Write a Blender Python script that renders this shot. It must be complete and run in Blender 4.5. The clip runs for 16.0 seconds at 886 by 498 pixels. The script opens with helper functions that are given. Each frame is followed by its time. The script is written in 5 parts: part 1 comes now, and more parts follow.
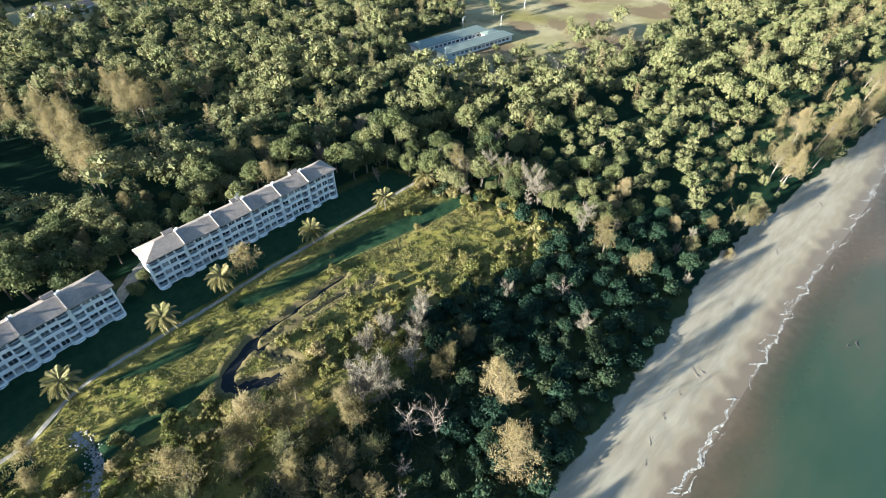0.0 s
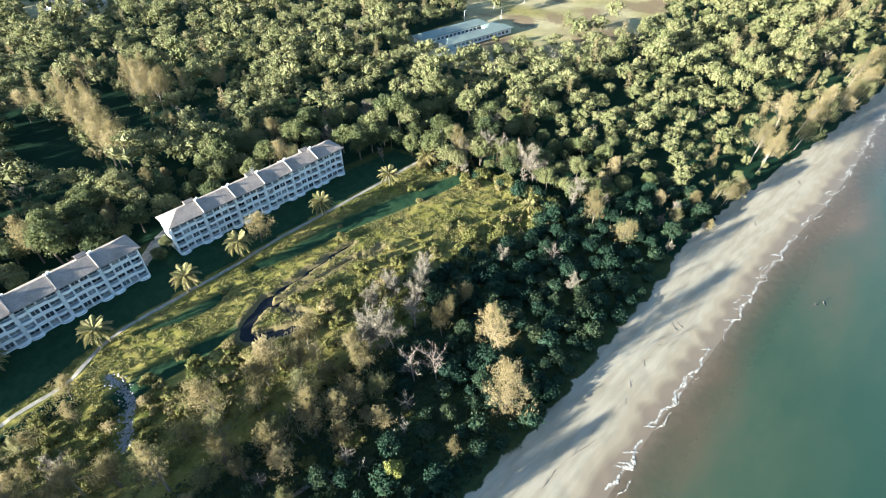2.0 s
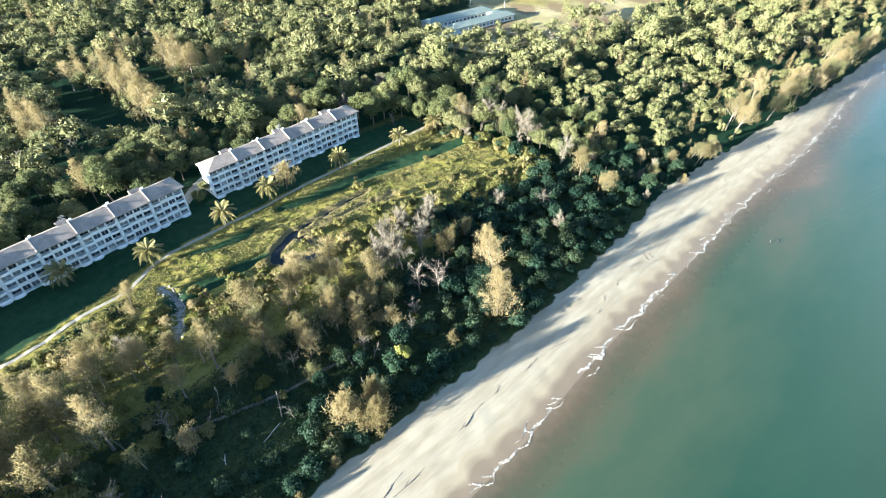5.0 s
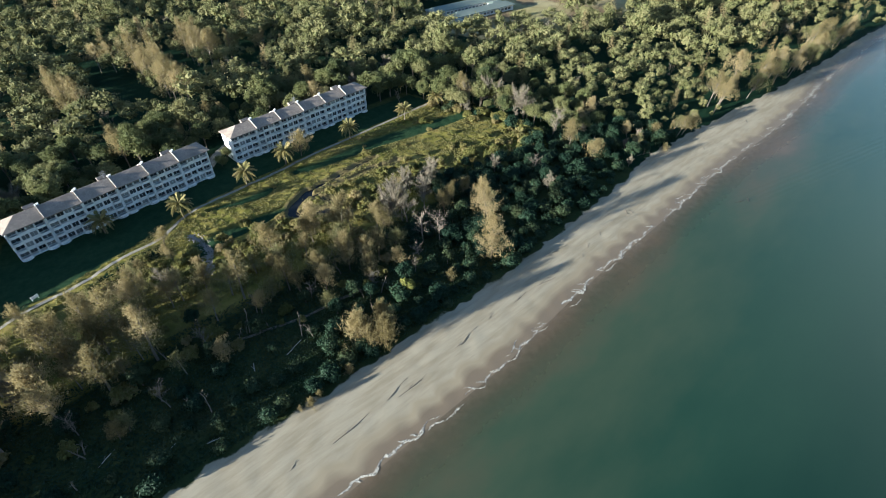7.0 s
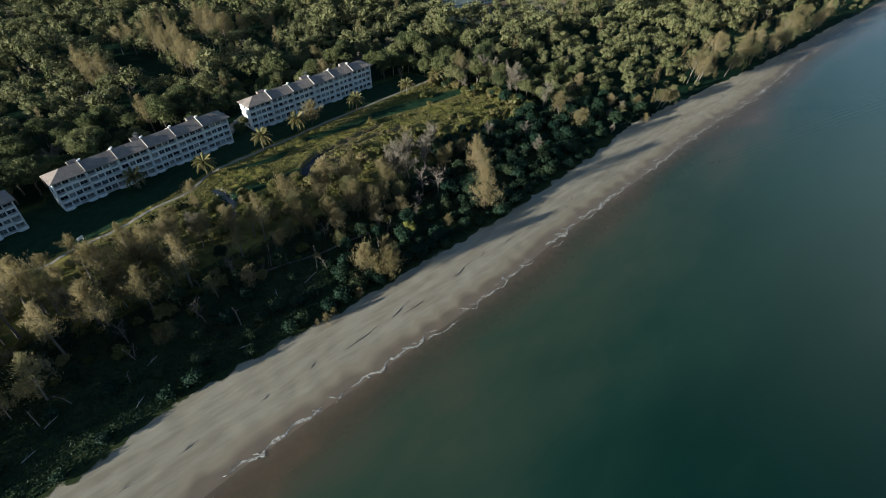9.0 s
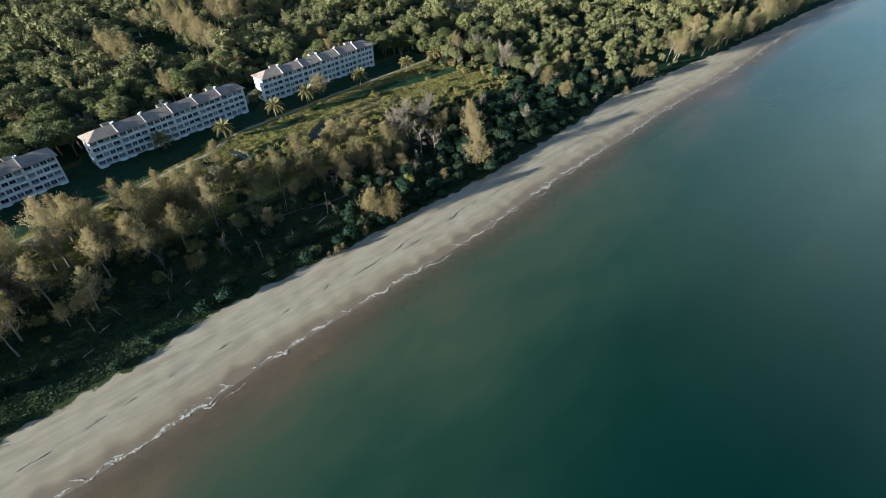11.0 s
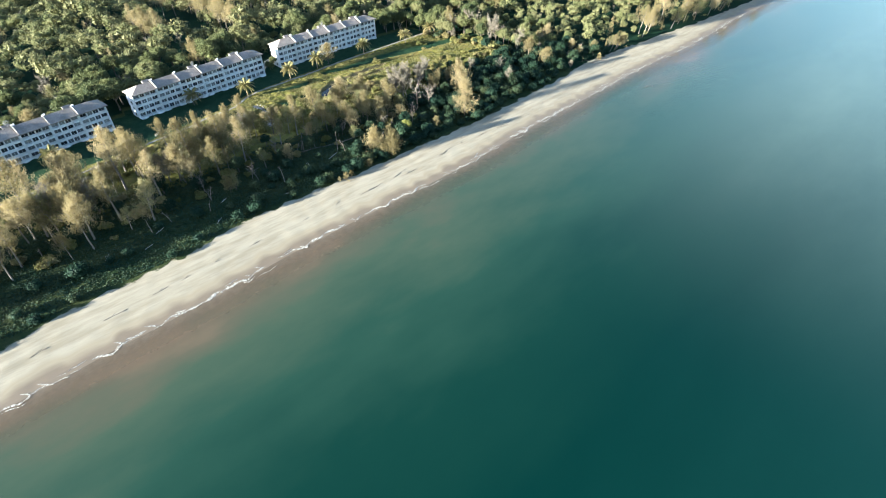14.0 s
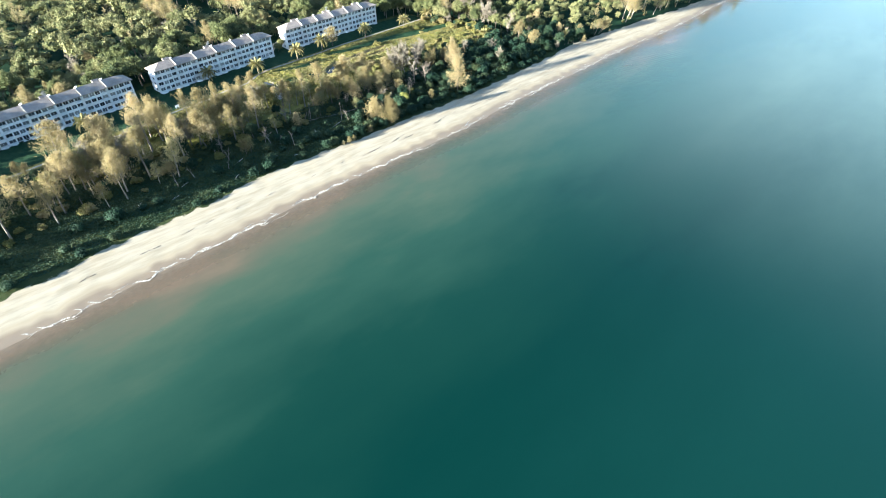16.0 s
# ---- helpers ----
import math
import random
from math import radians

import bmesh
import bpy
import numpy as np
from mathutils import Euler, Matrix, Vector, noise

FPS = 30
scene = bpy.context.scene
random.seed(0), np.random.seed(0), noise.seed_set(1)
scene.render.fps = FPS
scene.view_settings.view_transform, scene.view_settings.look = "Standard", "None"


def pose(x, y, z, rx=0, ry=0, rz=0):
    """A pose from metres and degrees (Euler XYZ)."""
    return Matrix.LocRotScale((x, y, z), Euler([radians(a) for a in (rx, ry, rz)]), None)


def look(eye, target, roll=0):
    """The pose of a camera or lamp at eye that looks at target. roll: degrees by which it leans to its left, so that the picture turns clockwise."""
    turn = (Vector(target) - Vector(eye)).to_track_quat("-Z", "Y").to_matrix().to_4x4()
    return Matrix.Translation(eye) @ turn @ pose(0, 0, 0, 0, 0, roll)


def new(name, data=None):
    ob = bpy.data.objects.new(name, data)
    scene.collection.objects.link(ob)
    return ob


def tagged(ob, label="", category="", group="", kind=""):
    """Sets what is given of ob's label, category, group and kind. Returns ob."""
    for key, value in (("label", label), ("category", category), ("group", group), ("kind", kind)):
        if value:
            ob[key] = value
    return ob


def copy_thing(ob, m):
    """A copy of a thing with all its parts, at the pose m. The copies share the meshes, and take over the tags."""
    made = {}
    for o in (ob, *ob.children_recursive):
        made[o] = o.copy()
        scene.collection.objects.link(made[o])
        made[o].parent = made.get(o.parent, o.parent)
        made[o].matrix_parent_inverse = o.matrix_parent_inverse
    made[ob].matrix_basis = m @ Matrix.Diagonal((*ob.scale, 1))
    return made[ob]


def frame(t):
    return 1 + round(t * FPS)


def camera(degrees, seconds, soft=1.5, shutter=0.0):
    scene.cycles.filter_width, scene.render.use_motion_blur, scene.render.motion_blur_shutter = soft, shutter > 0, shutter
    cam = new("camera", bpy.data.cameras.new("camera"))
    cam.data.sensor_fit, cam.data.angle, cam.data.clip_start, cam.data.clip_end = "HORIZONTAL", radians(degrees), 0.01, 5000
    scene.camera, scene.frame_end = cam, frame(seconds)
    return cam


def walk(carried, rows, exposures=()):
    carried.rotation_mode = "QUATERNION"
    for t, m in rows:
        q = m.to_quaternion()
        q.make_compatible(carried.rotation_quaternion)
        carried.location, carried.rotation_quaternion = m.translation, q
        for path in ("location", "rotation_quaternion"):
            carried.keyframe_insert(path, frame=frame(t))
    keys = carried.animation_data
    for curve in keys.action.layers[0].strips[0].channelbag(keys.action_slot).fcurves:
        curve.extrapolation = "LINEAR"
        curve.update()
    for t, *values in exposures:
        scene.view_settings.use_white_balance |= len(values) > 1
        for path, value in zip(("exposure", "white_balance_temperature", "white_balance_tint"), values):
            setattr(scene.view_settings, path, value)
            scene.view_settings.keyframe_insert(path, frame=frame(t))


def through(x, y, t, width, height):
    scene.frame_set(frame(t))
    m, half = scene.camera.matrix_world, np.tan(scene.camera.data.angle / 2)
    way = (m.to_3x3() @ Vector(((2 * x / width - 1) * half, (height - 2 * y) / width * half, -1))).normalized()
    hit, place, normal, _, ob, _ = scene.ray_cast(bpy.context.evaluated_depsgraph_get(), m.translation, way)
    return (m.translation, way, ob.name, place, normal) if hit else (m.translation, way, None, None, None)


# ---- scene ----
from functools import lru_cache

# The flight: seconds, place, heading, tilt and roll in degrees
cam = camera(80.6, 16.0, 0.95)
PATH = [
    (0.0, -1.30, -3.89, 115.50, -43.055, -39.921, -1.329),
    (0.5, -3.76, -6.81, 115.49, -42.999, -39.886, -1.395),
    (1.0, -6.46, -9.81, 115.49, -42.946, -39.863, -1.381),
    (1.5, -9.37, -12.97, 115.47, -42.883, -39.844, -1.324),
    (2.0, -12.47, -16.27, 115.43, -42.806, -39.826, -1.246),
    (2.5, -15.72, -19.76, 115.36, -42.713, -39.805, -1.164),
    (3.0, -19.11, -23.44, 115.26, -42.604, -39.780, -1.089),
    (3.5, -22.63, -27.29, 115.13, -42.483, -39.753, -1.028),
    (4.0, -26.27, -31.35, 114.96, -42.352, -39.723, -0.982),
    (4.5, -30.02, -35.58, 114.78, -42.220, -39.693, -0.952),
    (5.0, -33.89, -39.98, 114.56, -42.090, -39.662, -0.936),
    (5.5, -37.85, -44.54, 114.35, -41.968, -39.634, -0.929),
    (6.0, -41.91, -49.25, 114.12, -41.857, -39.610, -0.929),
    (6.5, -46.07, -54.09, 113.90, -41.764, -39.591, -0.932),
    (7.0, -50.33, -59.06, 113.68, -41.688, -39.580, -0.933),
    (7.5, -54.67, -64.14, 113.47, -41.633, -39.576, -0.932),
    (8.0, -59.09, -69.33, 113.28, -41.597, -39.581, -0.925),
    (8.5, -63.57, -74.62, 113.11, -41.580, -39.595, -0.914),
    (9.0, -68.12, -80.01, 112.98, -41.579, -39.615, -0.899),
    (9.5, -72.71, -85.50, 112.86, -41.589, -39.643, -0.883),
    (10.0, -77.34, -91.07, 112.77, -41.604, -39.677, -0.868),
    (10.5, -82.00, -96.75, 112.71, -41.621, -39.715, -0.859),
    (11.0, -86.65, -102.51, 112.69, -41.634, -39.756, -0.859),
    (11.5, -91.30, -108.35, 112.68, -41.635, -39.797, -0.873),
    (12.0, -95.93, -114.30, 112.70, -41.621, -39.836, -0.905),
    (12.5, -100.53, -120.33, 112.75, -41.589, -39.872, -0.955),
    (13.0, -105.08, -126.43, 112.82, -41.536, -39.905, -1.023),
    (13.5, -109.59, -132.59, 112.91, -41.465, -39.935, -1.107),
    (14.0, -114.05, -138.80, 113.04, -41.381, -39.961, -1.199),
    (14.5, -118.46, -145.00, 113.18, -41.293, -39.985, -1.286),
    (15.0, -122.82, -151.19, 113.36, -41.217, -40.014, -1.348),
    (15.5, -127.18, -157.28, 113.57, -41.176, -40.052, -1.360),
    (16.0, -131.53, -163.24, 113.83, -41.199, -40.108, -1.284),
]
EXPOSURES = [(t, stops, 5120.0, 10.0) for t, stops in ((0.0, 2.85), (2.0, 3.15), (3.5, 3.55), (4.2, 3.65), (6.5, 2.68), (7.0, 2.35), (8.0, 1.75), (9.0, 1.42), (10.5, 1.85), (11.5, 2.32), (12.5, 2.78), (14.5, 3.4), (16.0, 3.6))]
walk(cam, [(t, pose(x, y, z, 90 + pitch, 0, yaw) @ pose(0, 0, 0, 0, 0, roll)) for t, x, y, z, yaw, pitch, roll in PATH], EXPOSURES)

# ---- light: a low warm sun from the landward end of the shore, and a clear sky ----
SUN_UP, SUN_WAY = 10.8, -11.0
world = bpy.data.worlds.new("sky")
scene.world = world
world.use_nodes = True
sky = world.node_tree.nodes.new("ShaderNodeTexSky")
sky.sky_type, sky.sun_disc, sky.dust_density = "NISHITA", False, 1.2
sky.ozone_density, sky.air_density = 2.0, 1.3
sky.sun_elevation, sky.sun_rotation = radians(SUN_UP), radians(-90 + -SUN_WAY)
world.node_tree.links.new(sky.outputs[0], world.node_tree.nodes["Background"].inputs[0])
world.node_tree.nodes["Background"].inputs[1].default_value = 0.048
sun = new("sun", bpy.data.lights.new("sun", "SUN"))
sun.data.energy, sun.data.angle, sun.data.color = 5.0, radians(0.6), (1.0, 0.87, 0.62)
beam = Vector((math.cos(radians(SUN_WAY)) * math.cos(radians(SUN_UP)), math.sin(radians(SUN_WAY)) * math.cos(radians(SUN_UP)), -math.sin(radians(SUN_UP))))
sun.matrix_world = look((-200, 100, 200), Vector((-200, 100, 200)) + beam)

rng = np.random.default_rng(7)


# ---- materials ----
class Nodes:
    def __init__(self, name):
        self.mat = bpy.data.materials.new(name)
        self.mat.use_nodes = True
        self.tree = self.mat.node_tree
        self.bsdf = self.tree.nodes["Principled BSDF"]
        self.out = self.tree.nodes["Material Output"]

    def node(self, kind, *links, operation="", data_type="", attribute_name=""):
        n = self.tree.nodes.new("ShaderNode" + kind)
        if operation:
            n.operation = operation
        if data_type:
            n.data_type = data_type
        if attribute_name:
            n.attribute_name = attribute_name
        for where, what in links:
            self.put(n, where, what)
        return n

    def put(self, n, where, what):
        if isinstance(what, bpy.types.NodeSocket):
            self.tree.links.new(what, n.inputs[where])
        else:
            n.inputs[where].default_value = what

    def where(self):
        return self.node("NewGeometry").outputs["Position"]

    def noise(self, scale, detail=4.0, rough=0.6, at=None):
        return self.node("TexNoise", ("Vector", at or self.where()), ("Scale", scale), ("Detail", detail), ("Roughness", rough)).outputs["Fac"]

    def ramp(self, value, *stops):
        n = self.node("ValToRGB", ("Fac", value))
        e = n.color_ramp.elements
        while len(e) < len(stops):
            e.new(0.5)
        for k, (at, col) in zip(e, stops):
            k.position, k.color = at, (*col, 1) if isinstance(col, tuple) else (col, col, col, 1)
        return n.outputs["Color"]

    def mix(self, fac, a, b):
        n = self.node("Mix", data_type="RGBA")
        for where, what in ((0, fac), (6, a), (7, b)):
            self.put(n, where, (*what, 1) if isinstance(what, tuple) else what)
        return n.outputs[2]

    def math(self, op, a, b=0.0):
        return self.node("Math", (0, a), (1, b), operation=op).outputs[0]

    def bump(self, height, strength, distance):
        return self.node("Bump", ("Height", height), ("Strength", strength), ("Distance", distance)).outputs[0]

    def set(self, **values):
        for key, value in values.items():
            if isinstance(value, tuple):
                value = (*value, 1)
            self.put(self.bsdf, key.replace("_", " "), value)
        return self.mat


def leaf_material(name, dark, light, dry, through=0.3, spread=0.09):
    """Foliage: every tree has its own tone, every leaf cluster varies, and some light passes through."""
    n = Nodes(name)
    own = n.node("ObjectInfo").outputs["Random"]
    patch = n.noise(spread, 2.0)
    leaf = n.node("NewGeometry").outputs["Random Per Island"]
    tone = n.math("ADD", n.math("MULTIPLY", own, 0.45), n.math("ADD", n.math("MULTIPLY", patch, 0.75), n.math("MULTIPLY", leaf, 0.25)))
    col = n.ramp(tone, (0.3, dark), (0.75, light), (1.0, dry))
    n.set(Base_Color=col, Roughness=0.65)
    n.bsdf.inputs["Specular IOR Level"].default_value = 0.12
    glow = n.node("BsdfTranslucent", ("Color", col))
    both = n.node("MixShader", (0, through), (1, n.bsdf.outputs[0]), (2, glow.outputs[0]))
    n.tree.links.new(both.outputs[0], n.out.inputs[0])
    return n.mat


def plain(name, a, b, scale, rough=0.8, bump=0.3, fine=None, metal=0.0):
    n = Nodes(name)
    col = n.mix(n.ramp(n.noise(scale), (0.35, 0.0), (0.65, 1.0)), a, b)
    h = n.noise(fine or scale * 8)
    col = n.mix(n.math("MULTIPLY", h, 0.35), col, tuple(v * 0.6 for v in a))
    return n.set(Base_Color=col, Roughness=rough, Metallic=metal, Normal=n.bump(h, bump, 0.05))


def ground_material():
    n = Nodes("ground")
    sand = n.node("Attribute", attribute_name="sand").outputs["Fac"]
    wet = n.node("Attribute", attribute_name="wet").outputs["Fac"]
    dry = n.node("Attribute", attribute_name="dry").outputs["Fac"]
    big, mid, fine = n.noise(0.05, 3.0), n.noise(0.35, 5.0, 0.7), n.noise(2.5, 6.0, 0.75)
    grass = n.ramp(n.math("ADD", n.math("MULTIPLY", mid, 0.45), n.math("MULTIPLY", big, 0.55)),
                   (0.34, (0.045, 0.062, 0.014)), (0.45, (0.148, 0.135, 0.029)), (0.56, (0.24, 0.196, 0.053)), (0.66, (0.20, 0.135, 0.06)))
    grass = n.mix(n.math("MULTIPLY", n.ramp(fine, (0.4, 0.0), (0.7, 1.0)), 0.55), grass, (0.05, 0.06, 0.018))
    straw = n.mix(n.ramp(n.noise(0.03, 5.0, 0.65), (0.40, 0.0), (0.62, 1.0)), (0.33, 0.29, 0.16), (0.19, 0.155, 0.08))
    straw = n.mix(n.math("MULTIPLY", mid, 0.5), straw, (0.24, 0.20, 0.11))
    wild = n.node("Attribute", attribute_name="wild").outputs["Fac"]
    # Leaf litter; its near-black teal also holds the shade under the trees.
    shaded_litter = n.mix(mid, (0.004, 0.017, 0.010), (0.014, 0.030, 0.014))
    mown_shadow = n.node("Attribute", attribute_name="mown_shadow").outputs["Fac"]
    # Mown grass and lawn bands; their cast shadow is in this dark colour.
    shaded_turf = n.mix(n.ramp(mid, (0.35, 0.0), (0.65, 1.0)), (0.012, 0.031, 0.015), (0.024, 0.046, 0.022))
    mud = n.node("Attribute", attribute_name="mud").outputs["Fac"]
    bank = n.ramp(n.math("ADD", mud, n.math("MULTIPLY", n.math("SUBTRACT", mid, 0.5), 1.1)), (0.35, 0.0), (0.6, 0.85))
    grass = n.mix(bank, grass, (0.125, 0.098, 0.05))
    straw = n.mix(bank, straw, (0.15, 0.105, 0.065))
    land = n.mix(wild, n.mix(mown_shadow, n.mix(dry, grass, straw), shaded_turf), shaded_litter)
    stripe = n.node("TexNoise", ("Vector", n.node("Mapping", ("Vector", n.where()), ("Rotation", (0, 0, 0.05)), ("Scale", (0.07, 0.42, 1.0))).outputs[0]), ("Scale", 1.0), ("Detail", 6.0), ("Roughness", 0.62)).outputs["Fac"]
    pale = n.mix(n.ramp(stripe, (0.36, 0.0), (0.62, 1.0)), (0.230, 0.196, 0.138), (0.300, 0.264, 0.196))
    pale = n.mix(n.math("MULTIPLY", n.ramp(fine, (0.5, 0.0), (0.72, 1.0)), 0.35), pale, (0.225, 0.187, 0.138))
    wrack = n.ramp(n.noise(1.1, 6.0, 0.8), (0.62, 0.0), (0.70, 1.0))
    pale = n.mix(n.math("MULTIPLY", wrack, 0.35), pale, (0.16, 0.125, 0.085))
    damp = n.math("ADD", wet, n.math("MULTIPLY", n.math("SUBTRACT", stripe, 0.5), 0.5))
    shore = n.mix(n.ramp(damp, (0.08, 0.0), (0.34, 1.0)), pale, (0.238, 0.198, 0.135))
    shore = n.mix(n.ramp(damp, (0.48, 0.0), (0.90, 1.0)), shore, (0.145, 0.111, 0.074))
    edge = n.ramp(n.math("ADD", sand, n.math("MULTIPLY", n.math("SUBTRACT", mid, 0.5), 0.9)), (0.42, 0.0), (0.58, 1.0))
    rough = n.math("SUBTRACT", 0.95, n.math("MULTIPLY", wet, 0.45))
    return n.set(Base_Color=n.mix(edge, land, shore), Roughness=rough, Specular_IOR_Level=n.math("ADD", 0.04, n.math("MULTIPLY", wet, 0.4)), Normal=n.bump(n.math("MULTIPLY", n.math("ADD", mid, fine), n.math("SUBTRACT", 1.0, n.math("MULTIPLY", edge, 0.85))), 0.5, 0.25))


def sea_material():
    n = Nodes("sea_water")
    off = n.node("Attribute", attribute_name="off").outputs["Fac"]
    drift = n.node("TexNoise", ("Vector", n.node("Mapping", ("Vector", n.where()), ("Scale", (0.012, 0.03, 1.0))).outputs[0]), ("Scale", 1.0), ("Detail", 5.0), ("Roughness", 0.6)).outputs["Fac"]
    depth = n.math("ADD", off, n.math("MULTIPLY", n.math("SUBTRACT", drift, 0.5), 0.45))
    col = n.ramp(depth, (0.0, (0.098, 0.072, 0.046)), (0.05, (0.066, 0.060, 0.038)), (0.14, (0.036, 0.055, 0.034)), (0.28, (0.014, 0.038, 0.025)), (0.46, (0.004, 0.022, 0.0155)), (0.7, (0.0015, 0.016, 0.0125)), (1.0, (0.003, 0.021, 0.017)))
    # Sky reflection and haze on the far water, put in as paler colour.
    sky_sheen = n.node("Attribute", attribute_name="sky_sheen").outputs["Fac"]
    col = n.mix(n.math("MULTIPLY", sky_sheen, n.math("ADD", 0.4, n.math("MULTIPLY", drift, 0.6))), col, (0.104, 0.138, 0.102))
    small = n.node("TexNoise", ("Vector", n.node("Mapping", ("Vector", n.where()), ("Rotation", (0, 0, 0.5)), ("Scale", (0.5, 1.1, 1.0))).outputs[0]), ("Scale", 1.0), ("Detail", 6.0), ("Roughness", 0.65)).outputs["Fac"]
    swell = n.noise(0.05, 3.0)
    wake = n.node("Attribute", attribute_name="wake").outputs["Fac"]
    crests = n.node("TexWave", ("Vector", n.node("Mapping", ("Vector", n.where()), ("Rotation", (0, 0, radians(104)))).outputs[0]), ("Scale", 0.14), ("Distortion", 2.0), ("Detail", 2.0), ("Detail Scale", 0.3)).outputs["Fac"]
    swell = n.math("ADD", swell, n.math("MULTIPLY", n.math("MULTIPLY", crests, wake), 0.45))
    n.set(Base_Color=col, Roughness=0.12, IOR=1.33, Specular_IOR_Level=0.42, Specular_Tint=(1.0, 0.98, 0.70), Normal=n.bump(n.math("ADD", small, n.math("MULTIPLY", swell, 2.0)), 0.12, 0.3))
    clear = n.node("BsdfTransparent")
    near = n.ramp(n.math("ADD", off, n.math("MULTIPLY", n.math("SUBTRACT", n.noise(0.4), 0.5), 0.03)), (0.0, 0.2), (0.03, 0.7), (0.075, 1.0))
    both = n.node("MixShader", (0, near), (1, clear.outputs[0]), (2, n.bsdf.outputs[0]))
    n.tree.links.new(both.outputs[0], n.out.inputs[0])
    return n.mat


def foam_material():
    n = Nodes("foam")
    holes = n.ramp(n.noise(2.2, 5.0, 0.75), (0.38, 0.0), (0.56, 1.0))
    n.set(Base_Color=(0.43, 0.40, 0.34), Roughness=0.8)
    clear = n.node("BsdfTransparent")
    both = n.node("MixShader", (0, holes), (1, clear.outputs[0]), (2, n.bsdf.outputs[0]))
    n.tree.links.new(both.outputs[0], n.out.inputs[0])
    return n.mat


def glass_material():
    n = Nodes("window_glass")
    own = n.node("ObjectInfo").outputs["Random"]
    # Paler panes: curtains, and sky reflection put into the base colour.
    col = n.ramp(own, (0.0, (0.015, 0.02, 0.025)), (0.35, (0.05, 0.058, 0.066)), (0.7, (0.16, 0.17, 0.175)), (1.0, (0.34, 0.34, 0.33)))
    return n.set(Base_Color=col, Roughness=0.08, IOR=1.5)


def roof_material(name, a, b):
    n = Nodes(name)
    tiles = n.node("TexBrick", ("Vector", n.node("TexCoord").outputs["Object"]), ("Scale", 1.0), ("Color1", (*a, 1)), ("Color2", (*b, 1)), ("Mortar", (*[v * 0.5 for v in a], 1)),
                   ("Mortar Size", 0.02), ("Brick Width", 0.5), ("Row Height", 0.34))
    col = n.mix(n.ramp(n.noise(0.3), (0.4, 0.0), (0.7, 1.0)), tiles.outputs[0], tuple(v * 0.7 for v in b))
    return n.set(Base_Color=col, Roughness=0.75, Normal=n.bump(tiles.outputs[1], 0.4, 0.05))


M_GROUND, M_SEA, M_FOAM, M_GLASS = ground_material(), sea_material(), foam_material(), glass_material()
M_LEAF = leaf_material("broad_leaves", (0.026, 0.044, 0.022), (0.120, 0.130, 0.050), (0.182, 0.174, 0.080), 0.38)
# Bush leaves darkened: the shade over the shore scrub is in the colour.
M_SHADED_BUSH = leaf_material("shaded_bush_leaves", (0.010, 0.026, 0.017), (0.023, 0.045, 0.025), (0.052, 0.066, 0.030))
M_NEEDLE = leaf_material("casuarina_needles", (0.128, 0.108, 0.050), (0.238, 0.196, 0.094), (0.325, 0.262, 0.142), 0.5)
M_OLIVE = leaf_material("casuarina_green_needles", (0.080, 0.088, 0.038), (0.160, 0.155, 0.068), (0.24, 0.212, 0.105), 0.45)
M_BRIGHT = leaf_material("yellow_green_leaves", (0.070, 0.092, 0.020), (0.150, 0.168, 0.036), (0.22, 0.215, 0.06))
M_TRACK = plain("bare_earth", (0.155, 0.125, 0.095), (0.10, 0.085, 0.06), 0.8)
M_FROND = leaf_material("palm_fronds", (0.13, 0.13, 0.045), (0.24, 0.21, 0.085), (0.34, 0.27, 0.13), 0.3)
M_TUFT = leaf_material("grass_blades", (0.085, 0.088, 0.030), (0.165, 0.150, 0.056), (0.235, 0.190, 0.085), 0.35, 0.06)
M_SCRUB = leaf_material("dry_shrub_leaves", (0.075, 0.085, 0.022), (0.155, 0.145, 0.045), (0.24, 0.19, 0.09), 0.35)
M_TWIG = plain("bare_twigs", (0.17, 0.145, 0.102), (0.12, 0.10, 0.073), 0.5)
M_BARK = plain("bark", (0.125, 0.10, 0.075), (0.075, 0.06, 0.045), 1.5)
M_STEM = plain("casuarina_stem", (0.20, 0.17, 0.135), (0.13, 0.11, 0.09), 1.5)
M_PALE_BARK = plain("pale_bark", (0.175, 0.145, 0.115), (0.12, 0.098, 0.08), 1.5)
M_WOOD = plain("driftwood", (0.15, 0.115, 0.085), (0.25, 0.20, 0.155), 1.0)
M_WALL = plain("white_plaster", (0.82, 0.81, 0.79), (0.72, 0.72, 0.71), 0.25, 0.85, 0.1)
M_TRIM = plain("white_paint", (0.84, 0.83, 0.81), (0.76, 0.75, 0.73), 0.4, 0.6, 0.1)
M_PATH = plain("path_concrete", (0.30, 0.27, 0.22), (0.17, 0.15, 0.11), 0.6, 0.9, 0.4)
M_STONE = plain("grey_stone", (0.30, 0.265, 0.235), (0.19, 0.17, 0.15), 1.2)
M_ROOF = roof_material("grey_roof_tiles", (0.305, 0.248, 0.205), (0.24, 0.195, 0.16))
M_ROOF_EDGE = plain("pale_roof_edge", (0.36, 0.33, 0.31), (0.28, 0.26, 0.24), 0.5)
M_GREEN_ROOF = plain("green_metal_roof", (0.15, 0.18, 0.15), (0.19, 0.215, 0.18), 0.2, 0.45, 0.1)
M_METAL = plain("grey_metal", (0.12, 0.12, 0.12), (0.2, 0.2, 0.2), 1.0, 0.5, 0.1)
M_POND = Nodes("pond_water").set(Base_Color=(0.010, 0.011, 0.012), Roughness=0.12, IOR=1.33, Specular_IOR_Level=0.3)


